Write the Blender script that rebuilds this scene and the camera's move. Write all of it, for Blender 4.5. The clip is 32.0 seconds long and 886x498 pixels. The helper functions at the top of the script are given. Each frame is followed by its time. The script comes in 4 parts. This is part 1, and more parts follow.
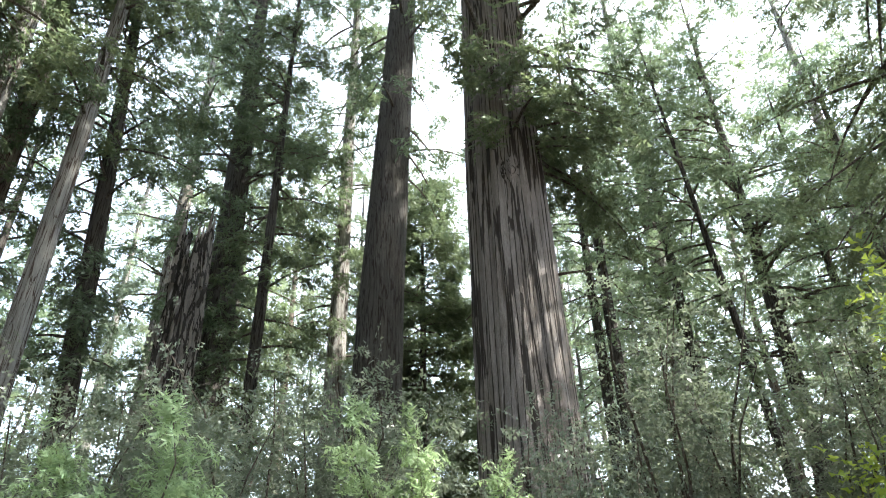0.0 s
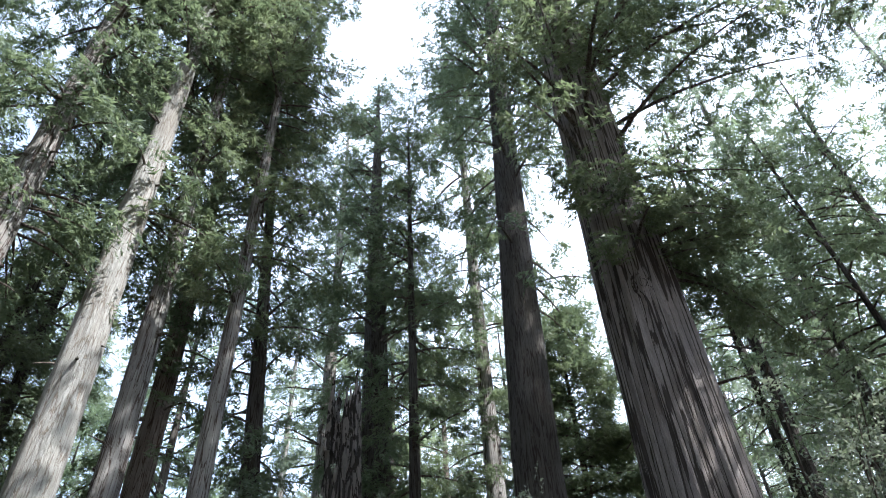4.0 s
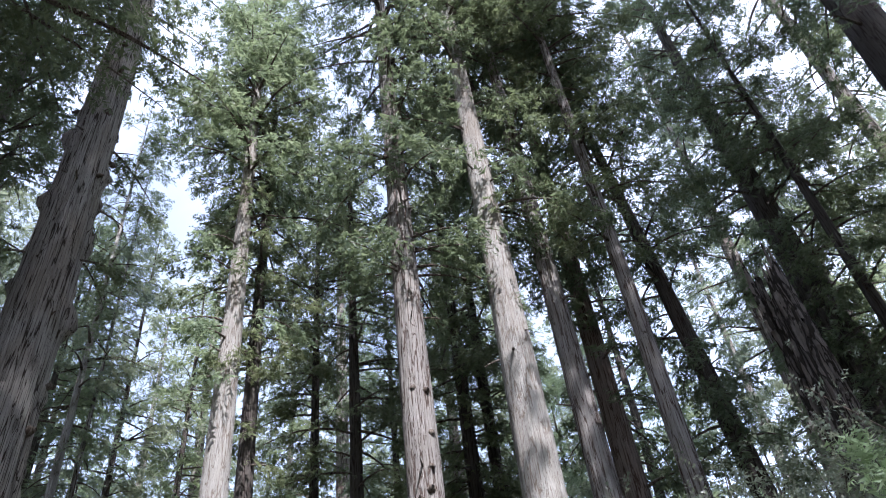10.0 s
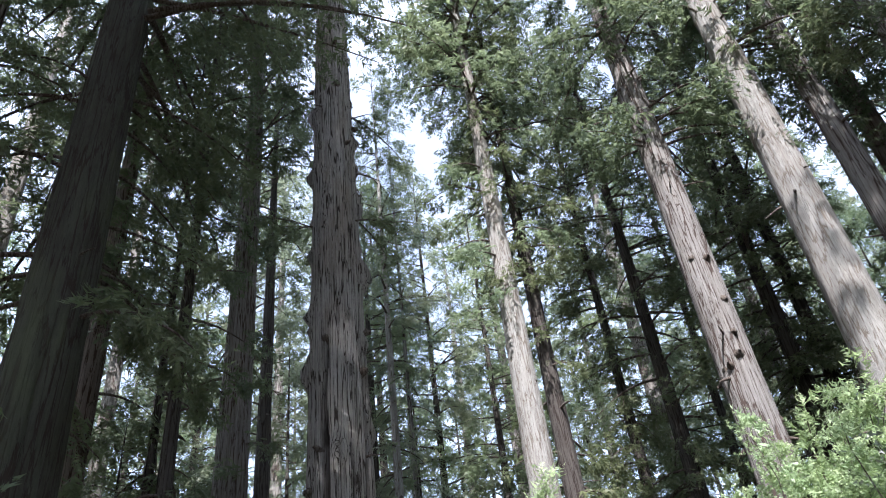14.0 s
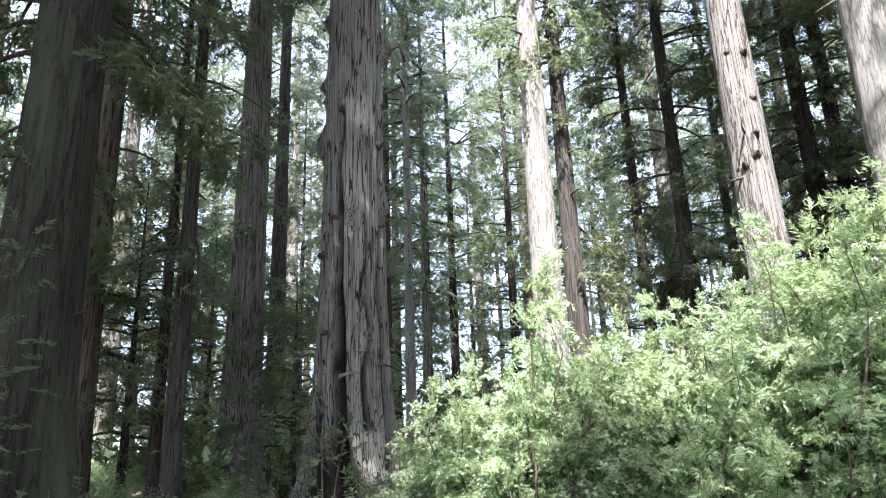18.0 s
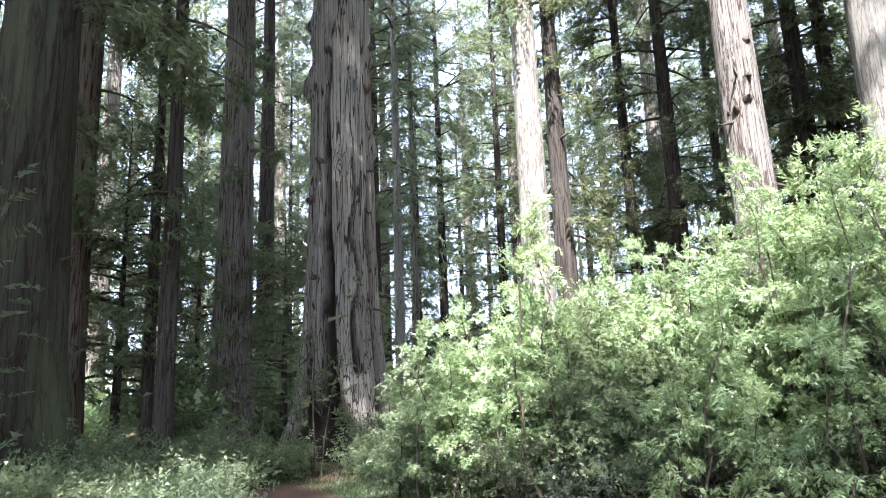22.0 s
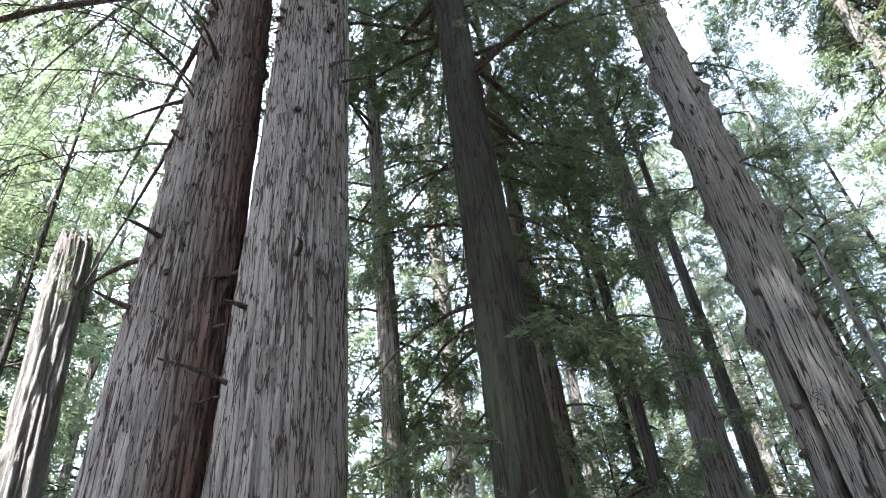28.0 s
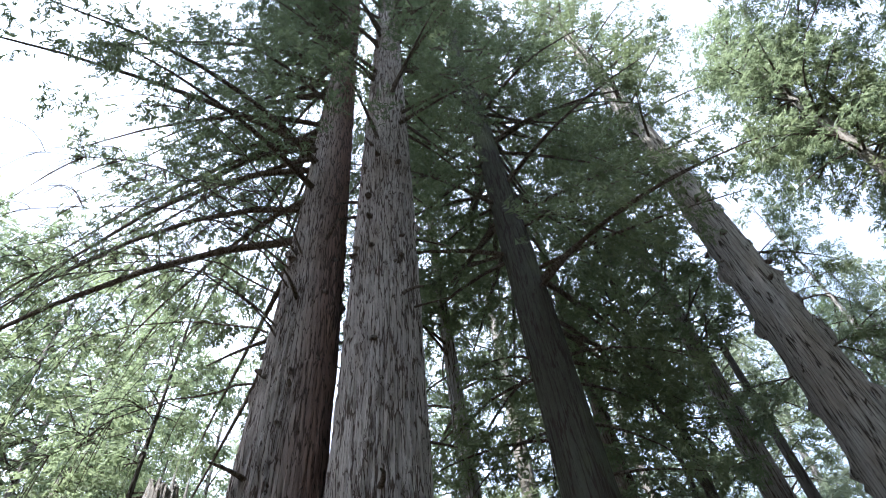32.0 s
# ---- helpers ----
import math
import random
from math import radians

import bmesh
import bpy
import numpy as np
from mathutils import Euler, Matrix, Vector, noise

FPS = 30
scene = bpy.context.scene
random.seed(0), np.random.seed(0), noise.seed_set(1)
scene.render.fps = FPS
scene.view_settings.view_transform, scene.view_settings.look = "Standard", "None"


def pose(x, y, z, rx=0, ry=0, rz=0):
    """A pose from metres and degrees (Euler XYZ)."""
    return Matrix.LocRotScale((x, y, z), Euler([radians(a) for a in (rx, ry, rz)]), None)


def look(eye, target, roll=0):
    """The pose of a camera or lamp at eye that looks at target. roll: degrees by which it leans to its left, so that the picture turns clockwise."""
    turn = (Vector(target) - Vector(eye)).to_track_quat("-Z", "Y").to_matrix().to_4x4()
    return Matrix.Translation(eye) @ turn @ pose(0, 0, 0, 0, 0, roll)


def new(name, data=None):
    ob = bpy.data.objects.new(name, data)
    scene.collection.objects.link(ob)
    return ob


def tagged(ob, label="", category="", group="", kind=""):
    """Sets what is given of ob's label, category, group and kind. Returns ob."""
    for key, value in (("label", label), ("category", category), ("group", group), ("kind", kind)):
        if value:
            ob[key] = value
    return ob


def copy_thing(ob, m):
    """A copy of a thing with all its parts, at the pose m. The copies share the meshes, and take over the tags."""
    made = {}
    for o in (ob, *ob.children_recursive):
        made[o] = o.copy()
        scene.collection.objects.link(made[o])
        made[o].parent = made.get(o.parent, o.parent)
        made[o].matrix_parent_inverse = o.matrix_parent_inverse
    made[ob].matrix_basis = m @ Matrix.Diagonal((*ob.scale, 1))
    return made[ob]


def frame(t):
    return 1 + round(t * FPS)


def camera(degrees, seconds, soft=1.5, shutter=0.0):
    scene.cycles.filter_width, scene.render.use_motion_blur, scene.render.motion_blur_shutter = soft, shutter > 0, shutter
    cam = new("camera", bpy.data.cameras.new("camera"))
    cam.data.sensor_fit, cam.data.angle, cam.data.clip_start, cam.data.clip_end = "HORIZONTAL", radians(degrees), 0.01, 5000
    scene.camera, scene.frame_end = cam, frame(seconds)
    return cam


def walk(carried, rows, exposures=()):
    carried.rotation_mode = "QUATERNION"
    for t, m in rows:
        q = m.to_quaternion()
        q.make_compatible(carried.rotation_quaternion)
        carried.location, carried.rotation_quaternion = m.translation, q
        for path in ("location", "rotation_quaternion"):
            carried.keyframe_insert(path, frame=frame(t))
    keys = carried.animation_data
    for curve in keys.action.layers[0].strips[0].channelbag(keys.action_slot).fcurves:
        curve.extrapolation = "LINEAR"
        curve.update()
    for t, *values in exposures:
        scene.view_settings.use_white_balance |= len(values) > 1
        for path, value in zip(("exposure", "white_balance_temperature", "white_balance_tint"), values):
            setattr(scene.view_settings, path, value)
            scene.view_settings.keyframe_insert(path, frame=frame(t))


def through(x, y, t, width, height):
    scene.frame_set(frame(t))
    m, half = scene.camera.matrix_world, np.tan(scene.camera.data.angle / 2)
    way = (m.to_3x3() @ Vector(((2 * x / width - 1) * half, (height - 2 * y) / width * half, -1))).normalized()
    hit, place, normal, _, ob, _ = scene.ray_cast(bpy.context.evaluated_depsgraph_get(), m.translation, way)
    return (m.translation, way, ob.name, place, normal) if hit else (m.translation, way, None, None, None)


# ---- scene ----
# ---- camera and its way: seconds, tilt, lean, turn ----
EYE = (0.0, 0.0, 1.6)
TURNS = [
    (0.0, 121.57, 1.25, 0.22), (0.5, 125.03, 1.22, -0.24), (1.0, 128.07, 1.58, -0.68), (1.5, 129.28, 1.86, 0.16),
    (2.0, 130.48, 2.49, 2.10), (2.5, 131.82, 2.66, 6.17), (3.0, 132.72, 2.28, 10.29), (3.5, 132.86, 2.30, 12.57),
    (5.5, 136.59, 4.13, 24.23), (6.0, 138.04, 4.89, 28.57), (6.5, 139.65, 4.67, 32.52), (7.0, 140.86, 3.87, 35.08),
    (7.5, 141.88, 3.74, 37.85), (8.0, 141.53, 3.61, 40.65), (8.5, 140.37, 4.88, 45.19), (9.0, 136.49, 5.62, 49.41),
    (9.5, 132.39, 5.82, 52.94), (10.0, 130.55, 5.98, 56.05), (10.5, 130.09, 5.79, 58.61), (11.0, 129.94, 5.98, 61.50),
    (11.5, 129.63, 5.07, 63.49), (12.0, 129.40, 5.71, 66.50), (12.5, 129.30, 6.13, 69.55), (13.0, 129.19, 7.09, 73.38),
    (13.5, 128.19, 7.05, 77.83), (14.0, 124.94, 6.05, 82.10), (14.5, 121.20, 4.83, 84.08), (15.0, 118.18, 3.89, 85.03),
    (15.5, 115.12, 3.88, 82.71), (17.5, 108.34, 2.46, 82.14), (18.0, 106.85, 1.89, 81.50), (18.5, 105.57, 2.09, 82.12),
    (19.0, 104.58, 2.09, 82.70), (19.5, 103.29, 1.72, 82.46), (20.0, 101.74, 1.20, 80.57), (20.5, 100.16, 0.95, 79.98),
    (21.0, 99.13, 1.35, 80.02), (21.5, 100.57, 1.71, 80.17), (22.0, 102.27, 2.09, 80.60), (22.5, 103.74, 2.80, 81.82),
    (23.0, 104.74, 2.90, 85.26), (23.5, 106.45, 3.41, 88.35), (24.0, 108.70, 3.33, 89.99), (24.5, 111.56, 4.37, 92.76),
    (25.0, 114.98, 4.51, 97.90), (25.5, 116.04, 4.25, 102.49), (27.5, 124.42, 5.14, 116.08), (28.0, 127.64, 5.16, 120.77),
    (28.5, 129.56, 4.59, 123.90), (29.0, 131.53, 3.65, 125.63), (29.5, 134.71, 4.02, 126.25), (30.0, 137.71, 4.40, 128.52),
    (30.5, 139.90, 4.78, 130.62), (31.0, 141.73, 5.62, 129.66), (31.5, 143.84, 5.22, 128.73), (32.0, 146.10, 4.50, 129.08),
]
SKY, SUN = 0.088, 5.0
EXPOSURES = [(0.0, 2.65, 6200, 6), (1.5, 2.4, 6050, 7), (3.0, 2.0, 5850, 9), (6.0, 1.85, 5480, 15), (8.0, 1.42, 5450, 18), (10.0, 1.65, 5700, 21), (13.0, 1.75, 5740, 20), (15.0, 1.92, 5820, 17),
             (18.0, 2.55, 5900, 16), (21.0, 2.62, 5950, 17), (25.0, 2.75, 5850, 15), (28.0, 2.7, 5800, 14), (30.0, 2.65, 5780, 15), (32.0, 2.05, 5760, 14)]
cam = camera(65.0, 32.0, soft=1.0)
walk(cam, [(t, pose(*EYE, rx, ry, rz)) for t, rx, ry, rz in TURNS], exposures=EXPOSURES)

# ---- sky and sun ----
SUN_AZ, SUN_EL = -105.0, 51.0      # degrees to the left of +y, and above the horizon


def way(az, el=0.0):
    """The unit direction at az degrees to the left of +y, el degrees up."""
    a, e = radians(az), radians(el)
    return Vector((-math.sin(a) * math.cos(e), math.cos(a) * math.cos(e), math.sin(e)))


world = bpy.data.worlds.new("sky")
scene.world = world
world.use_nodes = True
wn, wl = world.node_tree.nodes, world.node_tree.links
sky = wn.new("ShaderNodeTexSky")
sky.sky_type, sky.sun_disc = "NISHITA", False
sky.sun_elevation, sky.sun_rotation = radians(SUN_EL), radians(-SUN_AZ)
veil_noise = wn.new("ShaderNodeTexNoise")
veil_noise.inputs["Scale"].default_value, veil_noise.inputs["Detail"].default_value = 3.0, 6.0
veil = wn.new("ShaderNodeMapRange")
veil.inputs["From Min"].default_value, veil.inputs["From Max"].default_value = 0.35, 0.6
veil.inputs["To Min"].default_value, veil.inputs["To Max"].default_value = 0.62, 0.97
sky_mix = wn.new("ShaderNodeMix")
sky_mix.data_type = "RGBA"
sky_mix.inputs["B"].default_value = (9.8, 10.8, 12.2, 1)
background = wn["Background"]
background.inputs["Strength"].default_value = SKY
wl.new(veil_noise.outputs["Fac"], veil.inputs["Value"])
facing, toward, clear, thin = wn.new("ShaderNodeTexCoord"), wn.new("ShaderNodeVectorMath"), wn.new("ShaderNodeMapRange"), wn.new("ShaderNodeMath")
toward.operation, thin.operation = "DOT_PRODUCT", "MULTIPLY"
toward.inputs[1].default_value = way(SUN_AZ)
clear.inputs["From Min"].default_value, clear.inputs["From Max"].default_value = -0.75, -0.1
clear.inputs["To Min"].default_value, clear.inputs["To Max"].default_value = 0.36, 1.0
wl.new(facing.outputs["Generated"], toward.inputs[0])
wl.new(facing.outputs["Generated"], veil_noise.inputs["Vector"])
wl.new(toward.outputs["Value"], clear.inputs["Value"])
wl.new(clear.outputs["Result"], thin.inputs[0])
wl.new(veil.outputs["Result"], thin.inputs[1])
wl.new(thin.outputs[0], sky_mix.inputs["Factor"])
wl.new(sky.outputs["Color"], sky_mix.inputs["A"])
wl.new(sky_mix.outputs["Result"], background.inputs["Color"])

sun = new("sun", bpy.data.lights.new("sun", "SUN"))
sun.data.energy, sun.data.angle, sun.data.color = SUN, radians(0.55), (1.0, 0.95, 0.86)
sun.matrix_world = look(way(SUN_AZ, SUN_EL) * 100, (0, 0, 0))


# ---- materials ----
def material(name, roughness=0.9):
    m = bpy.data.materials.new(name)
    m.use_nodes = True
    nodes, links = m.node_tree.nodes, m.node_tree.links
    bsdf = nodes["Principled BSDF"]
    bsdf.inputs["Roughness"].default_value = roughness
    bsdf.inputs["Specular IOR Level"].default_value = 0.25
    return m, nodes, links, bsdf


def stretched(nodes, links, scale, z=1.0, detail=5.0, rough=0.6, space="Object"):
    """A noise in the object's metres, drawn out along z by 1 / z."""
    coords, place = nodes.new("ShaderNodeTexCoord"), nodes.new("ShaderNodeMapping")
    place.inputs["Scale"].default_value = (1, 1, z)
    tex = nodes.new("ShaderNodeTexNoise")
    tex.inputs["Scale"].default_value, tex.inputs["Detail"].default_value = scale, detail
    tex.inputs["Roughness"].default_value = rough
    links.new(coords.outputs[space], place.inputs["Vector"])
    links.new(place.outputs["Vector"], tex.inputs["Vector"])
    return tex


def ramp(nodes, links, source, stops):
    r = nodes.new("ShaderNodeValToRGB")
    while len(r.color_ramp.elements) < len(stops):
        r.color_ramp.elements.new(0.5)
    for e, (p, c) in zip(r.color_ramp.elements, stops):
        e.position, e.color = p, (*c, 1)
    links.new(source, r.inputs["Fac"])
    return r


def mixed(nodes, links, factor, a, b, blend="MIX"):
    m = nodes.new("ShaderNodeMix")
    m.data_type, m.blend_type = "RGBA", blend
    for socket, value in (("Factor", factor), ("A", a), ("B", b)):
        if isinstance(value, (float, int)):
            m.inputs[socket].default_value = value
        elif isinstance(value, tuple):
            m.inputs[socket].default_value = (*value, 1)
        else:
            links.new(value, m.inputs[socket])
    return m.outputs["Result"]


def bumped(nodes, links, bsdf, height, strength, distance):
    b = nodes.new("ShaderNodeBump")
    b.inputs["Strength"].default_value, b.inputs["Distance"].default_value = strength, distance
    links.new(height, b.inputs["Height"])
    links.new(b.outputs["Normal"], bsdf.inputs["Normal"])


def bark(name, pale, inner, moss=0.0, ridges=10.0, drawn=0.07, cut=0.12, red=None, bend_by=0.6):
    """Fibrous bark: weathered grey ridges parted by an interlaced net of dark furrows, fine vertical fibres, stains and
    lichen.
    red: a level direction; the bark turns darker and red-brown towards that side."""
    m, nodes, links, bsdf = material(name, 0.92)
    fibre = stretched(nodes, links, 34.0, 0.12, 8.0, 0.78)
    patch = stretched(nodes, links, 0.9, 0.35, 4.0, 0.6)
    fine = stretched(nodes, links, 90.0, 0.2, 4.0, 0.6)
    gaps = stretched(nodes, links, 3.2, 0.3, 3.0, 0.6)
    # the net of furrows
    coords, place, shake = nodes.new("ShaderNodeTexCoord"), nodes.new("ShaderNodeMapping"), nodes.new("ShaderNodeTexNoise")
    place.inputs["Scale"].default_value = (ridges, ridges, ridges * drawn)
    shake.inputs["Scale"].default_value, shake.inputs["Detail"].default_value = 1.1, 5.0
    shake.inputs["Roughness"].default_value = 0.65
    bend, cells, width, edge = nodes.new("ShaderNodeMix"), nodes.new("ShaderNodeTexVoronoi"), nodes.new("ShaderNodeMapRange"), nodes.new("ShaderNodeMath")
    bend.data_type, bend.blend_type = "RGBA", "LINEAR_LIGHT"
    bend.inputs["Factor"].default_value = bend_by
    cells.feature = "DISTANCE_TO_EDGE"
    cells.inputs["Scale"].default_value = 1.0
    links.new(coords.outputs["Object"], place.inputs["Vector"])
    links.new(place.outputs["Vector"], shake.inputs["Vector"])
    links.new(place.outputs["Vector"], bend.inputs["A"])
    links.new(shake.outputs["Color"], bend.inputs["B"])
    links.new(bend.outputs["Result"], cells.inputs["Vector"])
    width.inputs["From Min"].default_value, width.inputs["From Max"].default_value = 0.32, 0.66
    width.inputs["To Min"].default_value, width.inputs["To Max"].default_value = cut * 0.3, cut * 1.35
    links.new(gaps.outputs["Fac"], width.inputs["Value"])
    edge.operation, edge.use_clamp = "DIVIDE", True
    links.new(cells.outputs["Distance"], edge.inputs[0])
    links.new(width.outputs["Result"], edge.inputs[1])
    dark = ramp(nodes, links, edge.outputs[0], [(0.0, (1, 1, 1)), (0.7, (0.95, 0.95, 0.95)), (1.0, (0, 0, 0))])
    depth = nodes.new("ShaderNodeAttribute")
    depth.attribute_name = "furrow"
    tone = ramp(nodes, links, fibre.outputs["Fac"], [(0.3, tuple(c * 0.6 for c in pale)), (0.5, pale), (0.72, tuple(min(1, c * 1.35) for c in pale))])
    stain = ramp(nodes, links, patch.outputs["Fac"], [(0.35, (0.72, 0.66, 0.6)), (0.5, (1, 1, 1)), (0.68, (1.0, 0.97, 0.92))])
    col = mixed(nodes, links, 0.8, tone.outputs["Color"], stain.outputs["Color"], "MULTIPLY")
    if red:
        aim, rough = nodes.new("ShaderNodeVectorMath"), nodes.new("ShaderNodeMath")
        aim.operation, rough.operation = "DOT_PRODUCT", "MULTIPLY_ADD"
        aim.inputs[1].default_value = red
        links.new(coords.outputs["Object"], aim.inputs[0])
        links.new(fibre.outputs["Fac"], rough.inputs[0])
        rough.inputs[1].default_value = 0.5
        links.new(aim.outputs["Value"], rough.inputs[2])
        # mixes in red-brown towards the given side, with a rough edge
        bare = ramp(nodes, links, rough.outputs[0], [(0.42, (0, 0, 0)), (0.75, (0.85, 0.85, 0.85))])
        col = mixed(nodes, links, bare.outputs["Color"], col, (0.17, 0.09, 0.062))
    both = nodes.new("ShaderNodeMath")
    both.operation = "MAXIMUM"
    links.new(dark.outputs["Color"], both.inputs[0])
    links.new(depth.outputs["Fac"], both.inputs[1])
    col = mixed(nodes, links, both.outputs[0], col, inner)
    if moss:
        grown = ramp(nodes, links, patch.outputs["Fac"], [(0.5, (0, 0, 0)), (0.7, (moss, moss, moss))])
        col = mixed(nodes, links, grown.outputs["Color"], col, (0.13, 0.16, 0.08))
    links.new(col, bsdf.inputs["Base Color"])
    height = mixed(nodes, links, 0.4, fibre.outputs["Fac"], fine.outputs["Fac"])
    height = mixed(nodes, links, dark.outputs["Color"], height, (-0.8, -0.8, -0.8))
    bumped(nodes, links, bsdf, height, 1.0, 0.07)
    return m


def leaf(name, dark, light, through, gloss=0.45, own=1.0):
    """Thin leaves that let light through; each spray has its own tint, each plant too."""
    m, nodes, links, bsdf = material(name, gloss)
    tint = nodes.new("ShaderNodeAttribute")
    tint.attribute_name = "tint"
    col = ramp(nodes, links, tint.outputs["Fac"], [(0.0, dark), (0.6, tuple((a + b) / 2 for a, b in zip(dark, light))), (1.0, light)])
    info = nodes.new("ShaderNodeObjectInfo")
    vary = ramp(nodes, links, info.outputs["Random"], [(0.0, (1 - 0.15 * own, 1 - 0.05 * own, 1.0)), (1.0, (1 + 0.15 * own, 1 + 0.05 * own, 1 - 0.15 * own))])
    base = mixed(nodes, links, 1.0, col.outputs["Color"], vary.outputs["Color"], "MULTIPLY")
    links.new(base, bsdf.inputs["Base Color"])
    glow = nodes.new("ShaderNodeBsdfTranslucent")
    links.new(mixed(nodes, links, 0.75, base, through), glow.inputs["Color"])
    both = nodes.new("ShaderNodeMixShader")
    both.inputs["Fac"].default_value = 0.42
    links.new(bsdf.outputs["BSDF"], both.inputs[1])
    links.new(glow.outputs["BSDF"], both.inputs[2])
    links.new(both.outputs["Shader"], nodes["Material Output"].inputs["Surface"])
    return m


BARK_GREY = bark("grey_bark", (0.245, 0.232, 0.213), (0.06, 0.042, 0.034), 0, 11.0, 0.045, 0.07)
BARK_GREAT = bark("deeply_furrowed_bark", (0.225, 0.194, 0.177), (0.032, 0.025, 0.021), 0, 7.0, 0.022, 0.085, bend_by=0.3)
BARK_BURNT = bark("grey_bark_with_char", (0.33, 0.31, 0.28), (0.03, 0.023, 0.019), 0, 13.0, 0.03, 0.06, bend_by=0.35)
BARK_PAIR = bark("fibrous_knotted_bark", (0.37, 0.335, 0.3), (0.06, 0.043, 0.034), 0, 15.0, 0.06, 0.08)
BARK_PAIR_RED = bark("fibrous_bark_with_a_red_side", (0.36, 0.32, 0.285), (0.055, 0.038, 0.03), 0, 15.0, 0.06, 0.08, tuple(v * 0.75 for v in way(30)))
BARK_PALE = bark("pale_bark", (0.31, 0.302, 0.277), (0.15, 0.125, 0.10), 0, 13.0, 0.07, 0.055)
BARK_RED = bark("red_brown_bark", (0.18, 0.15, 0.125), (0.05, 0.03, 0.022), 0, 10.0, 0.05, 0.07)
# Dark bark, its tone lowered further to stand in for shade on trunks.
BARK_DARK_SHADED = bark("dark_shaded_bark", (0.082, 0.073, 0.064), (0.03, 0.022, 0.018), 0, 10.0, 0.05, 0.07)
BARK_SNAG = bark("dead_cracked_wood", (0.17, 0.148, 0.13), (0.02, 0.016, 0.013), 0, 6.0, 0.2, 0.13)
# Mossy bark at a low tone: the trunk's shade is put into its colour.
BARK_MOSS_SHADED = bark("mossy_shaded_bark", (0.06, 0.061, 0.045), (0.03, 0.022, 0.017), 0.4, 8.0, 0.06, 0.07)
TWIG = bark("twig_bark", (0.13, 0.11, 0.09), (0.06, 0.045, 0.035))
NEEDLE = leaf("redwood_needles", (0.063, 0.082, 0.053), (0.154, 0.183, 0.108), (0.218, 0.268, 0.134))
# Light needles: young growth, and sunlit trees whose sun is in the colour.
NEEDLE_LIGHT = leaf("young_and_sunlit_needles", (0.071, 0.101, 0.065), (0.19, 0.241, 0.144), (0.357, 0.433, 0.24))
# Far needles paler than near ones: light and haze put into the leaf colour.
NEEDLE_FAR_HAZY = leaf("hazy_far_needles", (0.086, 0.107, 0.082), (0.189, 0.219, 0.152), (0.337, 0.388, 0.245))
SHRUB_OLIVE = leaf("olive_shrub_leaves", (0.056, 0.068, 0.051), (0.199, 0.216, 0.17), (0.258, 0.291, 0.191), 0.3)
# Lime leaves far lighter than real ones: the sun's glare is in the colour.
SHRUB_LIME_SUNLIT = leaf("sunlit_lime_leaves", (0.068, 0.112, 0.045), (0.43, 0.525, 0.32), (0.44, 0.565, 0.255), 0.35, 0.35)
SHRUB_GREEN = leaf("green_shrub_leaves", (0.066, 0.094, 0.058), (0.249, 0.299, 0.182), (0.298, 0.374, 0.198), 0.3, 0.5)
MAPLE = leaf("yellow_green_leaves", (0.16, 0.22, 0.03), (0.34, 0.42, 0.08), (0.55, 0.62, 0.12), 0.4)


# ---- mesh tools ----
def np_mesh(name, verts, faces, mat, parent=None, label="", smooth=False, values=None, attribute="tint"):
    """One mesh object from arrays: faces all of one size; values: one number a vertex."""
    verts, faces = np.asarray(verts, dtype=np.float32), np.asarray(faces, dtype=np.int32)
    me = bpy.data.meshes.new(name)
    n, k = faces.shape
    me.vertices.add(len(verts))
    me.vertices.foreach_set("co", verts.ravel())
    me.loops.add(n * k)
    me.loops.foreach_set("vertex_index", faces.ravel())
    me.polygons.add(n)
    me.polygons.foreach_set("loop_start", np.arange(0, n * k, k, dtype=np.int32))
    me.polygons.foreach_set("use_smooth", np.full(n, smooth))
    me.update(calc_edges=True)
    if values is not None:
        me.attributes.new(attribute, "FLOAT", "POINT").data.foreach_set("value", np.asarray(values, dtype=np.float32))
    me.materials.append(mat)
    ob = new(name, me)
    if parent is not None:
        ob.parent = parent
    if label:
        ob["label"] = label
    return ob


def part(name, bm, mat, parent, label=""):
    me = bpy.data.meshes.new(name)
    bm.to_mesh(me)
    bm.free()
    me.materials.append(mat)
    ob = new(name, me)
    ob.parent = parent
    if label:
        ob["label"] = label
    return ob


TABLE = np.random.RandomState(7).rand(4096).astype(np.float32)


def lattice(p, seed=0):
    """Smooth value noise in -1 .. 1 at points p (n, 3)."""
    p = np.asarray(p, dtype=np.float64)
    i = np.floor(p).astype(np.int64)
    f = p - i
    f = f * f * (3 - 2 * f)
    total = 0
    for dx in (0, 1):
        for dy in (0, 1):
            for dz in (0, 1):
                h = ((i[:, 0] + dx) * 73856093 ^ (i[:, 1] + dy) * 19349663 ^ (i[:, 2] + dz) * 83492791 ^ seed * 2654435) & 4095
                w = np.where(dx, f[:, 0], 1 - f[:, 0]) * np.where(dy, f[:, 1], 1 - f[:, 1]) * np.where(dz, f[:, 2], 1 - f[:, 2])
                total = total + TABLE[h] * w
    return total * 2 - 1


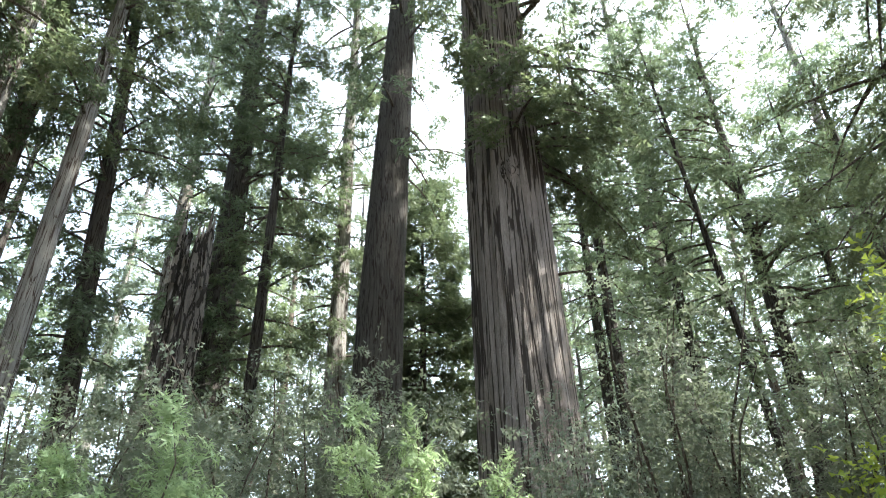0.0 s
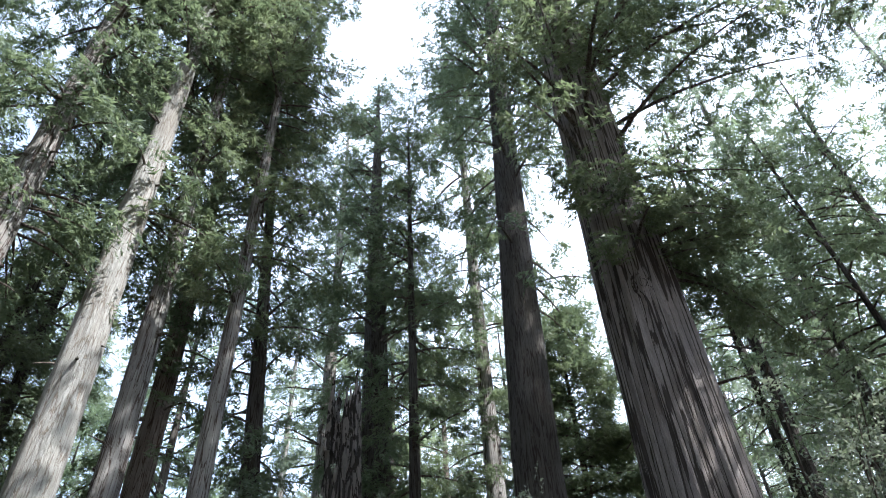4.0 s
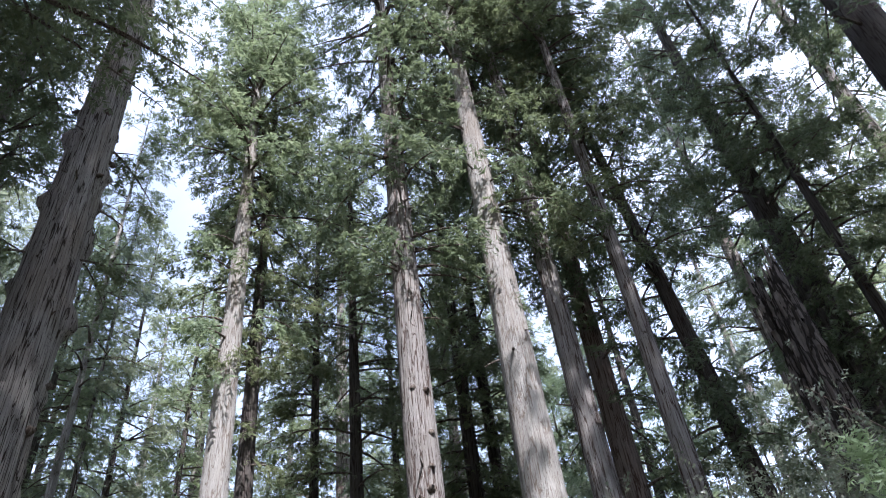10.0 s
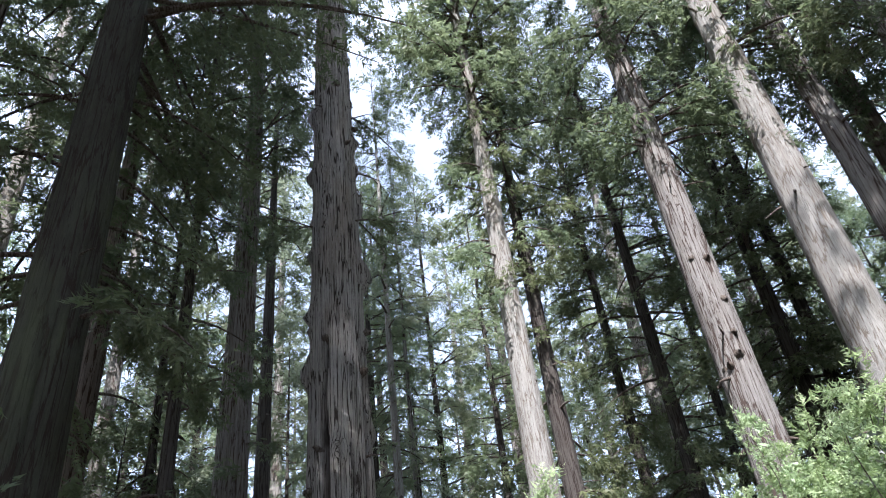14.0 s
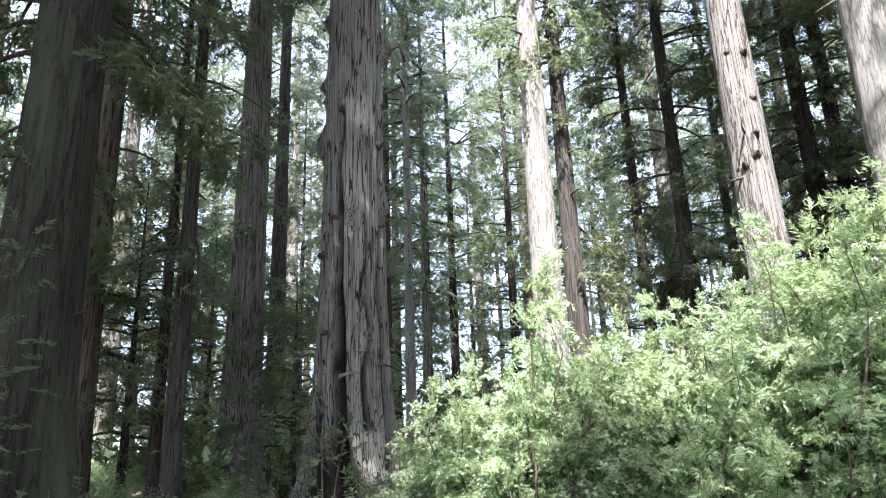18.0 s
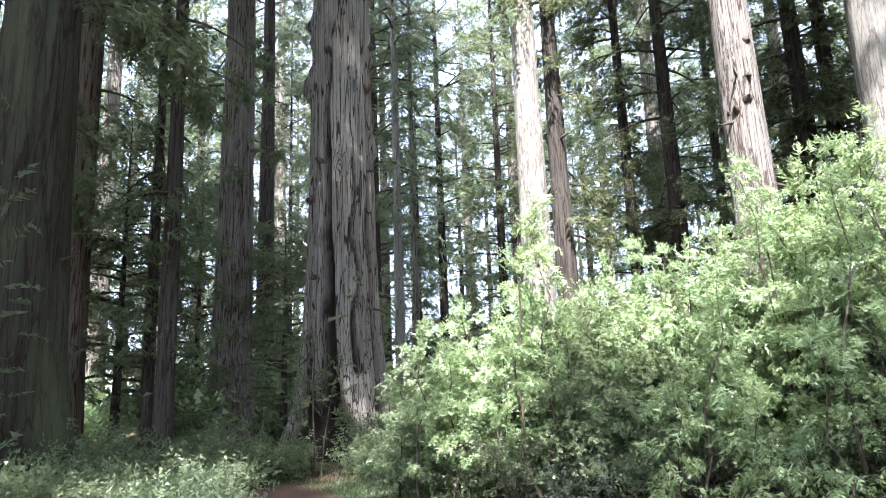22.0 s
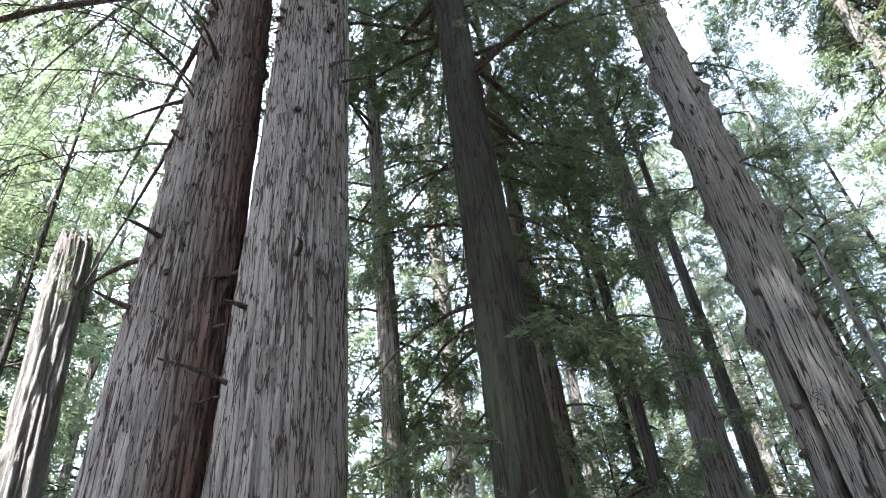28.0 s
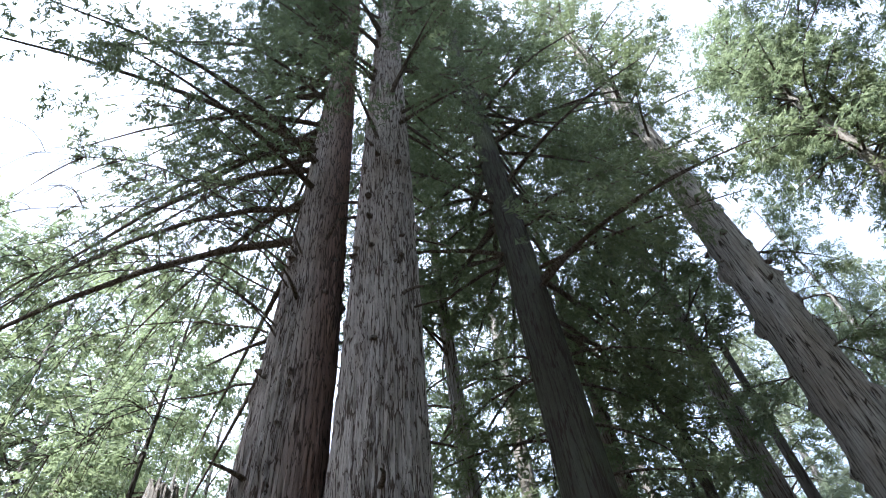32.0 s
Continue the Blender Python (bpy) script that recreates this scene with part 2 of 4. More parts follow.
def ground_z(x, y):
    """The forest floor: level round the eye, rising a little beyond, with soft humps."""
    x, y = np.asarray(x, dtype=np.float64), np.asarray(y, dtype=np.float64)
    r = np.hypot(x, y)
    p = np.stack([x.ravel() * 0.16, y.ravel() * 0.16, np.zeros(x.size)], 1)
    hump = lattice(p, 3).reshape(x.shape) * 0.22 * np.clip((r - 7) / 8, 0, 1)
    return np.clip(r - 10, 0, 60) * 0.03 + hump


def at(az, d):
    """The spot on the ground d metres off at az."""
    v = way(az) * d
    return Vector((v.x, v.y, float(ground_z(np.array([v.x]), np.array([v.y]))[0])))


def tube(points, radii, sides=5):
    """Vertices and quads of a tapering tube along points."""
    points = np.asarray(points, dtype=np.float64)
    n = len(points)
    along = np.gradient(points, axis=0)
    along /= np.linalg.norm(along, axis=1)[:, None] + 1e-9
    ref = np.where(np.abs(along[:, 2:3]) > 0.9, [[1.0, 0, 0]], [[0, 0, 1.0]])
    u = np.cross(along, ref)
    u /= np.linalg.norm(u, axis=1)[:, None] + 1e-9
    w = np.cross(along, u)
    a = np.arange(sides) * 2 * np.pi / sides
    verts = points[:, None] + np.asarray(radii)[:, None, None] * (np.cos(a)[None, :, None] * u[:, None] + np.sin(a)[None, :, None] * w[:, None])
    i = np.arange((n - 1) * sides)
    row, col = i // sides, i % sides
    nxt = (col + 1) % sides
    faces = np.stack([row * sides + col, row * sides + nxt, (row + 1) * sides + nxt, (row + 1) * sides + col], 1)
    return verts.reshape(-1, 3), faces


def joined(pieces):
    verts, faces, k = [], [], 0
    for v, f in pieces:
        verts.append(v)
        faces.append(f + k)
        k += len(v)
    return np.concatenate(verts), np.concatenate(faces)


def feather(pairs, reach=0.42, width=0.13, lift=-0.12):
    """A flat conifer spray of unit length along x: leaflets as thin triangles on both sides and one at the tip."""
    v = []
    for k in range(pairs):
        x = 0.06 + 0.8 * k / pairs
        for side in (-1, 1):
            far = reach * (1 - 0.62 * k / pairs)
            v += [(x, 0, lift * x * x), (x + width, 0, lift * x * x), (x + 0.6 * far + 0.05, side * far, lift * x - 0.05)]
    v += [(0.8, -0.03, lift * 0.7), (0.8, 0.03, lift * 0.7), (1.05, 0, lift * 1.2)]
    return np.array(v)


def leafy(pairs, length=0.3, width=0.16):
    """A twig of unit length with broad leaves: two triangles each."""
    v = []
    for k in range(pairs):
        x = 0.1 + 0.8 * k / max(1, pairs - 1)
        for side in (-1, 1):
            a, b = np.array((x, 0, 0)), np.array((x + 0.55 * length, side * length, 0.07 * (-1) ** k))
            m, c = (a + b) / 2, np.array((width * 0.5, -side * width * 0.35, 0.04))
            v += [a, m + c, b, a, b, m - c]
    return np.array(v)


def slivers(pairs, length=0.3, width=0.1):
    """A twig of unit length with small narrow leaves: one triangle each."""
    v = []
    for k in range(pairs):
        x = 0.12 + 0.8 * k / max(1, pairs - 1)
        for side in (-1, 1):
            v += [(x, 0, 0), (x + width + 0.35 * length, side * length * 0.55, 0.06 * (-1) ** k), (x + 0.3 * length, side * length, -0.03)]
    return np.array(v)


FEATHER_NEAR, FEATHER_MID, FEATHER_FAR = feather(6, 0.34, 0.08, -0.2), feather(4, 0.4, 0.095, -0.24), feather(4, 0.42, 0.09, -0.26)
SLIVERS = slivers(4, 0.26, 0.1)
SPRIG = np.concatenate([feather(4, 0.3, 0.17, -0.15), leafy(2, 0.22, 0.16)])
LEAFY_NEAR = leafy(3, 0.28, 0.17)


def sprays(template, origin, along, up, size):
    """All sprays as one set of loose triangles: origin, along, up (n, 3), size (n)."""
    along = along / (np.linalg.norm(along, axis=1)[:, None] + 1e-9)
    side = np.cross(up, along)
    side /= np.linalg.norm(side, axis=1)[:, None] + 1e-9
    up = np.cross(along, side)
    frame3 = np.stack([along, side, up], 1) * size[:, None, None]
    verts = origin[:, None] + np.einsum("ki,nij->nkj", template, frame3)
    n, k = verts.shape[:2]
    verts = verts + np.random.normal(0, 0.05, verts.shape) * size[:, None, None]
    return verts.reshape(-1, 3), np.arange(n * k).reshape(-1, 3)


# ---- trees ----
def trunk_mesh(rng, d, height, top, segs, rings, furrow, flare, lean=(0.0, 0.0), broken=0.0, pitch=11.0, hollow=None, burls=(), grain=0.3, rough_base=0.0):
    """A furrowed, tapering trunk. d: width a few metres up; height: the whole tree's; top: where this trunk ends."""
    seed = rng.randint(1, 999)
    h = np.concatenate([np.linspace(-0.4, 3, rings // 6, endpoint=False), np.linspace(3, top, rings - rings // 6)])
    a = np.arange(segs) * 2 * np.pi / segs
    H, A = np.meshgrid(h, a, indexing="ij")
    radius = d / 2 * np.clip(1 - H / (height * 1.03), 0.02, 1) ** 0.85 * (1 + flare * np.exp(-np.maximum(H, 0) / 1.6))
    cx, cy = np.cos(A), np.sin(A)
    lobes = lattice(np.stack([cx.ravel() * 1.7, cy.ravel() * 1.7, H.ravel() * 0.05], 1), seed).reshape(H.shape)
    radius = radius * (1 + lobes * (0.05 + 0.16 * flare * np.exp(-np.maximum(H, 0) / 2.5)))
    if rough_base:
        knobs = lattice(np.stack([cx.ravel() * 4.5, cy.ravel() * 4.5, H.ravel() * 1.6], 1), seed + 3).reshape(H.shape)
        radius = radius + rough_base * 0.32 * np.abs(knobs) * np.exp(-np.maximum(H, 0) / 2.0)
    k = d / 2 * pitch
    twist = 0.02 * H
    px, py = np.cos(A + twist) * k, np.sin(A + twist) * k
    n1 = lattice(np.stack([px.ravel(), py.ravel(), H.ravel() * grain], 1), seed + 1).reshape(H.shape)
    n2 = lattice(np.stack([px.ravel() * 2.1, py.ravel() * 2.1, H.ravel() * grain * 2.2], 1), seed + 2).reshape(H.shape)
    groove = np.exp(-(n1 / 0.13) ** 2) + 0.45 * np.exp(-(n2 / 0.16) ** 2)
    radius = radius - furrow * groove * np.clip(radius / (d / 2), 0.3, 1.2) + furrow * 0.5 * n2
    for az_b, z_b, size in burls:
        near = np.exp(-(((A - az_b + np.pi) % (2 * np.pi) - np.pi) * d / 2 / size) ** 2 - ((H - z_b) / size) ** 2)
        radius = radius + near * size * (0.7 + 0.5 * n2)
        groove = np.maximum(groove, 2.6 * near ** 2) if size < 0.14 else groove
    pits = np.zeros_like(H)
    for az_h, wide, low_end, tall, cut in hollow or ():
        wander = 0.16 * lattice(np.stack([H.ravel() * 0.9, H.ravel() * 0, H.ravel() * 0 + az_h * 9], 1), seed + 7).reshape(H.shape)
        off = ((A - az_h - wander + np.pi) % (2 * np.pi) - np.pi) * d / 2 / (wide * np.clip(1 - H / tall, 0.05, 1) ** 0.6)
        pit = np.clip(1 - off ** 2, 0, 1) ** 0.5 * (H < tall) * (H > low_end)
        radius = radius * (1 - cut * pit)
        pits = np.maximum(pits, 1.2 * pit)
    bend = (lattice(np.stack([h * 0.07, h * 0, h * 0], 1), seed + 5) * 0.06 * d)[:, None]
    z = H.copy()
    if broken:
        crest = top - broken * (0.5 + 0.5 * lattice(np.stack([np.cos(a) * 2.2, np.sin(a) * 2.2, a * 0], 1), seed + 9)) - broken * 0.5 * (np.cos(a - 1.0) * 0.5 + 0.5)
        z = np.minimum(z, crest[None, :])
    x = radius * cx + bend + H * math.tan(radians(lean[0]))
    y = radius * cy + H * math.tan(radians(lean[1]))
    verts = np.stack([x, y, z], 2).reshape(-1, 3)
    i = np.arange((len(h) - 1) * segs)
    row, col = i // segs, i % segs
    nxt = (col + 1) % segs
    faces = np.stack([row * segs + col, row * segs + nxt, (row + 1) * segs + nxt, (row + 1) * segs + col], 1)
    return verts, faces, np.clip(np.maximum(groove * 0.3, pits), 0, 1).ravel()


def limb_line(rng, base, direction, length, rise, droop, n=6):
    t = np.linspace(0, 1, n)
    wob = rng.normal(0, 0.03 * length, 2)
    side = np.array([-direction[1], direction[0], 0])
    return base + direction * (t * length)[:, None] + side * (np.sin(t * 3) * wob[0])[:, None] + np.array([0, 0, 1.0]) * (length * (rise * t - droop * t * t))[:, None]


def foliage_on(rng, line, density, spread, size):
    """Spray origins, directions, ups and sizes: side twigs in a flat fan along a limb, each with a tuft of sprays."""
    length = np.linalg.norm(np.diff(line, axis=0), axis=1).sum()
    tufts = max(2, int(density * length / 6))
    t = np.concatenate([rng.uniform(0.2, 1.0, tufts - 1), [1.0]])
    f = t * (len(line) - 1)
    i = np.minimum(f.astype(int), len(line) - 2)
    base = line[i] + (line[i + 1] - line[i]) * (f - i)[:, None]
    along = line[i + 1] - line[i]
    along /= np.linalg.norm(along, axis=1)[:, None] + 1e-9
    side = np.stack([-along[:, 1], along[:, 0], np.zeros(tufts)], 1)
    s = rng.choice([-1, 1], tufts) * rng.uniform(0.1, 1, tufts)
    reach = s * spread * length * (1.1 - 0.75 * t)
    reach[-1] = 0
    heart = base + side * reach[:, None] - np.array([0, 0, 1.0]) * (0.18 * np.abs(reach))[:, None]
    k = rng.randint(4, 9, tufts)
    j = np.repeat(np.arange(tufts), k)
    n = len(j)
    origin = heart[j] + rng.normal(0, 1, (n, 3)) * np.array([0.26, 0.26, 0.1]) * (size / 0.6)
    go = along[j] + side[j] * (s[j] * 1.2)[:, None] + rng.normal(0, 0.45, (n, 3)) - np.array([0, 0, 0.3])
    up = np.array([0, 0, 1.0]) + rng.normal(0, 0.4, (n, 3))
    return origin, go, up, rng.uniform(0.65, 1.3, n) * size


def conifer(name, label, az, d, width, height, bare, reach, limbs, mat, leaves=None, segs=40, rings=90, furrow=0.02, flare=0.25,
            lean=0.0, density=27.0, size=0.45, template=None, seed=1, low=0, low_from=4.0, stubs=10, turned=(0, 360), own=6,
            pitch=11.0, hollow=None, burls=(), base=None, grain=0.3, rough_base=0.0, low_reach=0.6, skirt=0.55, droop_limbs=0, knots=0, stub_size=1.0):
    """A forest conifer: trunk, dead stubs, limbs and a crown of many flat sprays; low: short leafy shoots below the crown."""
    rng = np.random.RandomState(seed)
    tree = tagged(new(name), label, "tree", "trees of the redwood grove")
    tree.location = at(az, d) if base is None else base
    right = way(az - 90)
    lean = (lean * right.x, lean * right.y)
    face = math.atan2(-math.cos(radians(az)), math.sin(radians(az)))
    burls = list(burls) + [(face + rng.uniform(-1.5, 1.5), 2.5 + (bare - 2) * rng.uniform(0, 1), rng.uniform(0.07, 0.13)) for _ in range(knots)]
    v, f, groove = trunk_mesh(rng, width, height, height, segs, rings, furrow, flare, lean, 0, pitch, hollow, burls, grain, rough_base)
    np_mesh("trunk", v, f, mat, tree, "", True, groove, "furrow")
    lean_x, lean_y = math.tan(radians(lean[0])), math.tan(radians(lean[1]))

    def core(h):
        return np.array([h * lean_x, h * lean_y, h])

    def thick(h):
        return width / 2 * max(0.03, 1 - h / (height * 1.03)) ** 0.85

    wood, O, G, U, S, count = [], [], [], [], [], 0
    for k in range(limbs + low):
        if k < limbs:
            u = (k + rng.uniform(0, 1)) / limbs
            h = bare + (height - bare) * u ** 0.85 * 0.985
            frac = (h - bare) / (height - bare)
            length = reach * (skirt + (1 - skirt) * min(1, frac * 3.5)) * (1 - frac) ** 0.62 * rng.uniform(0.6, 1.2) + 0.35
            rise, droop = rng.uniform(0.0, 0.3) + 0.35 * frac, rng.uniform(0.25, 0.5) + 0.35 * (skirt > 0.9)
        else:
            h = low_from + (bare - low_from) * rng.uniform(0, 1)
            length, rise, droop = reach * rng.uniform(0.25, low_reach), rng.uniform(-0.1, 0.25), rng.uniform(0.3, 0.7)
        b = radians(rng.uniform(*turned))
        way_out = np.array([math.cos(b), math.sin(b), 0])
        line = limb_line(rng, core(h) + way_out * thick(h) * 0.7, way_out, length, rise, droop)
        r0 = min(0.035 + 0.01 * length, thick(h) * 0.5)
        v, f = tube(line if own else line[::2], r0 * np.linspace(1, 0.15, len(line if own else line[::2])), 4 if own else 3)
        if own:
            np_mesh("limb", v, f, TWIG, tree, "", True)
        else:
            wood.append((v, f))
        o, g, uu, s = foliage_on(rng, line, density, 0.34, size)
        O.append(o), G.append(g), U.append(uu), S.append(s)
    for k in range(stubs):
        h = rng.uniform(2.5, bare)
        b = rng.uniform(0, 2 * math.pi)
        way_out = np.array([math.cos(b), math.sin(b), 0])
        line = limb_line(rng, core(h) + way_out * thick(h) * 0.8, way_out, (rng.uniform(0.06, 0.14) if k % 3 else rng.uniform(0.2, 0.9)) * (0.5 + width * 0.4) * (stub_size if k % 3 else 1), rng.uniform(-0.3, 0.4), rng.uniform(0, 0.5), 4)
        v, f = tube(line, rng.uniform(0.03, 0.06) * np.array([1.3 * stub_size, 1.15 * stub_size, 0.9 * stub_size, 0.35 * stub_size] if k % 3 else [1, 0.7, 0.5, 0.25]), 6)
        np_mesh("dead_stub", v, f, TWIG, tree, "", True)
    for k in range(droop_limbs):
        h = 10.0 + 5.5 * (k + rng.uniform(0, 1)) / droop_limbs
        b = radians(rng.uniform(300, 380))
        way_out = np.array([math.cos(b), math.sin(b), 0])
        line = limb_line(rng, core(h) + way_out * thick(h) * 0.8, way_out, rng.uniform(3.0, 5.0), rng.uniform(0.25, 0.7), rng.uniform(0.55, 0.95), 10)
        line = line + np.cumsum(rng.normal(0, 0.05, line.shape), 0)
        dead = np_mesh("dead_limb", *tube(line, 0.024 * np.linspace(1, 0.15, 10), 5), TWIG, tree, "bare drooping dead limb", True)
        for j in range(22):
            i = rng.randint(2, 10)
            aside = np.array([-way_out[1], way_out[0], 0]) * rng.choice([-1, 1]) * rng.uniform(0.4, 1.0) + way_out * 0.6
            twig = limb_line(rng, line[i], aside, rng.uniform(0.5, 1.7), rng.uniform(-0.1, 0.3), rng.uniform(1.0, 2.2), 7)
            np_mesh("twig", *tube(twig, 0.009 * np.linspace(1, 0.3, 7), 4), TWIG, dead, "", True)
    if wood:
        tagged(np_mesh("branchwood", *joined(wood), TWIG, tree, "", True), kind="stuff")
    v, f = sprays(FEATHER_MID if template is None else template, np.concatenate(O), np.concatenate(G), np.concatenate(U), np.concatenate(S))
    n = sum(len(s) for s in S)
    tint = np.repeat(np.clip(rng.normal(0.45, 0.25, n), 0, 1), len(v) // n)
    np_mesh("crown", v, f, leaves or NEEDLE, tree, "", False, tint)
    return tree


RW = "redwood_tree"
NEAR = dict(segs=120, rings=240)
MID = dict(segs=56, rings=130)

conifer(RW, "huge grey redwood with deeply furrowed bark among shrubs", -7.0, 14.0, 2.3, 66, 15.0, 5.6, 200, BARK_GREAT, seed=11, furrow=0.06, pitch=6.0, grain=0.08,
        low=24, low_from=12.0, low_reach=0.55, turned=(-128, 78), skirt=0.85, size=0.38, density=40, flare=0.3, segs=190, rings=300, burls=((radians(-92), 11.4, 0.22),))
conifer(RW, "dark brown redwood with smooth furrowed bark", 6.3, 22.0, 2.0, 60, 25, 5.6, 165, BARK_DARK_SHADED, seed=12, low=12, low_from=17, low_reach=0.7, furrow=0.03, lean=2.3, **MID)
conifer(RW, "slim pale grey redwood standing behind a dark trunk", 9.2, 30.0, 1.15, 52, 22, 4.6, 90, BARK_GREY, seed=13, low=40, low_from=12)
conifer(RW, "shaded redwood clothed in foliage down its trunk", 19.0, 27.0, 1.85, 42, 15, 5.0, 100, BARK_DARK_SHADED, seed=14, low=50, low_from=7, lean=-0.8)
conifer(RW, "thin dark redwood in the shade", 16.0, 24.0, 0.6, 35, 10, 3.6, 70, BARK_DARK_SHADED, seed=15, low=16, low_from=5)
conifer(RW, "leaning dark trunk behind the shrubs", 27.8, 21.0, 0.8, 36, 14, 3.6, 70, BARK_DARK_SHADED, seed=38, low=20, low_from=8, lean=-4.0)
conifer(RW, "slender straight grey redwood with short dead twigs", 33.7, 18.0, 0.66, 43, 24, 3.6, 100, BARK_GREY, seed=16, low=24, low_from=15, low_reach=0.8, furrow=0.012, **MID)
conifer(RW, "tall grey redwood with knotted bark", 40.2, 18.0, 0.84, 46, 25, 3.8, 100, BARK_GREY, seed=17, low=20, low_from=16, low_reach=0.8, furrow=0.014, stubs=36, lean=-0.6, knots=14, stub_size=1.4, **MID)
conifer(RW, "dark redwood close behind paler trunks", 38.3, 20.5, 0.95, 44, 21, 4.0, 80, BARK_RED, seed=18, low=20, low_from=8)
conifer(RW, "pale sunlit redwood with smooth whitish bark", 45.6, 17.0, 1.28, 45, 23, 4.2, 100, BARK_PALE, seed=19, low=24, low_from=16, low_reach=0.8, furrow=0.016, stubs=30, knots=14, **MID)
conifer(RW, "grey redwood with burls and dead stubs", 55.0, 17.0, 1.1, 48, 21, 4.4, 110, BARK_GREY, seed=20, low=28, low_from=14, low_reach=0.7, furrow=0.018, stubs=44, lean=-0.25, knots=24, stub_size=1.9, **MID,
        burls=((radians(-40), 9.3, 0.16), (radians(-30), 12.5, 0.14), (radians(-50), 7.0, 0.15)))
conifer(RW, "thin dark conifer between pale trunks", 50.9, 26.0, 0.8, 38, 12, 4.2, 80, BARK_DARK_SHADED, seed=21, low=36, low_from=6)
conifer(RW, "thin dark conifer beside another", 49.0, 27.0, 0.7, 38, 14, 4.2, 80, BARK_DARK_SHADED, seed=22, low=30, low_from=6)
conifer(RW, "thin dark conifer with a sparse crown", 64.4, 28.0, 0.55, 36, 14, 3.4, 80, BARK_DARK_SHADED, seed=23, low=24, low_from=7)
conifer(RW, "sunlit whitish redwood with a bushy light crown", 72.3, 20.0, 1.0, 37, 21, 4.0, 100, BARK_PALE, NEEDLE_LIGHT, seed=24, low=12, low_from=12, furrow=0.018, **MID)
conifer(RW, "dark trunk close beside a sunlit one", 70.0, 21.5, 0.75, 34, 17, 3.6, 80, BARK_DARK_SHADED, seed=25, low=24, low_from=6)
conifer(RW, "thick grey redwood with burls and a hollow burnt base", 88.6, 18.0, 1.85, 58, 26, 4.8, 90, BARK_BURNT, seed=26, furrow=0.035, flare=0.7, pitch=11.0, stubs=60, grain=0.2, knots=26, stub_size=2.3,
        burls=((radians(-3), 7.4, 0.24), (radians(95), 10.8, 0.2), (radians(86), 13.0, 0.46), (radians(95), 15.6, 0.24), (radians(-88), 9.8, 0.32), (radians(-82), 11.6, 0.22), (radians(-95), 17.0, 0.3), (radians(80), 18.5, 0.25), (radians(-70), 19.5, 0.3), *((radians(random.choice((-1, 1)) * random.uniform(55, 105)), random.uniform(7, 24), random.uniform(0.1, 0.2)) for _ in range(18))),
        rough_base=0.5, hollow=((radians(-20), 0.8, -1, 2.2, 0.6), (radians(-24), 0.27, 0.8, 10.5, 0.5), (radians(57), 0.3, 0.6, 10.5, 0.5), (radians(-34), 0.12, 3.5, 9.0, 0.3), (radians(20), 0.1, 2.0, 8.0, 0.22), (radians(-60), 0.2, 0.3, 4.5, 0.3)), low=4, low_from=12, **NEAR)
conifer(RW, "reddish grey redwood in shade", 97.2, 22.0, 1.25, 46, 18, 4.6, 90, BARK_GREY, seed=27, furrow=0.03, low=10, low_from=8, **MID)
conifer(RW, "thin dark conifer rising from low shrubs", 102.0, 18.0, 0.46, 32, 10, 3.0, 60, BARK_DARK_SHADED, seed=28, low=6, low_from=5, density=20)
conifer(RW, "thick mossy redwood toned dark for shade, with a flared base", 112.0, 13.0, 1.38, 60, 15.5, 7.0, 190, BARK_MOSS_SHADED, seed=29, skirt=0.9, density=28, turned=(66, 338), furrow=0.035, flare=0.75, low=26, low_from=6.5, low_reach=0.55, pitch=7.0, **NEAR)
conifer(RW, "slim reddish redwood beside larger trunks", 122.3, 16.0, 0.74, 42, 15, 3.6, 80, BARK_GREY, seed=30, low=14, low_from=8, furrow=0.02, lean=-0.9, **MID)
conifer(RW, "pale grey redwood behind darker trunks", 117.5, 27.0, 1.3, 44, 17, 4.4, 70, BARK_PALE, seed=31, low=10, low_from=9, flare=0.7)
conifer(RW, "large grey redwood with long bark fibres, one of a pair", 132.8, 8.0, 1.62, 52, 18, 4.6, 80, BARK_PAIR, seed=32, furrow=0.05, pitch=16.0, stubs=85, grain=0.7, knots=34, stub_size=1.3,
        size=0.36, density=32, turned=(-30, 230), lean=0.9, segs=200, rings=330)
conifer(RW, "large grey redwood with a darker red-brown side, one of a pair", 142.4, 8.6, 1.6, 47, 14, 7.4, 100, BARK_PAIR_RED, seed=33, furrow=0.05, pitch=16.0, stubs=66, grain=0.7, knots=26, stub_size=1.3,
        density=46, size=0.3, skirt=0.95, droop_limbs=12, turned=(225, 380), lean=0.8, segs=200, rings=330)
conifer(RW, "dark reddish redwood close behind a mossy trunk", 108.7, 19.0, 0.85, 38, 16, 3.6, 55, BARK_RED, seed=41, low=12, low_from=5, density=15)
conifer(RW, "very thin dark conifer beside another thin trunk", 103.2, 19.5, 0.3, 26, 11, 2.4, 40, BARK_DARK_SHADED, seed=42, low=6, low_from=4, density=14)
conifer(RW, "dark trunk half hidden behind a reddish grey one", 94.8, 27.0, 0.75, 36, 20, 3.4, 50, BARK_DARK_SHADED, seed=43, low=8, low_from=6, density=14)
SHADY = "young shaded conifer with layered drooping boughs"
for k, (az, d, h, reach) in enumerate([(105.3, 20.0, 9, 2.9), (110.8, 21.0, 12, 3.4), (99.8, 24.0, 9, 2.8), (93.2, 22.0, 7, 2.2)]):
    conifer("young_redwood", SHADY, az, d, 0.24, h, 1.6, reach, 62, BARK_DARK_SHADED, seed=56 + k, density=13, stubs=0, segs=20, rings=40)
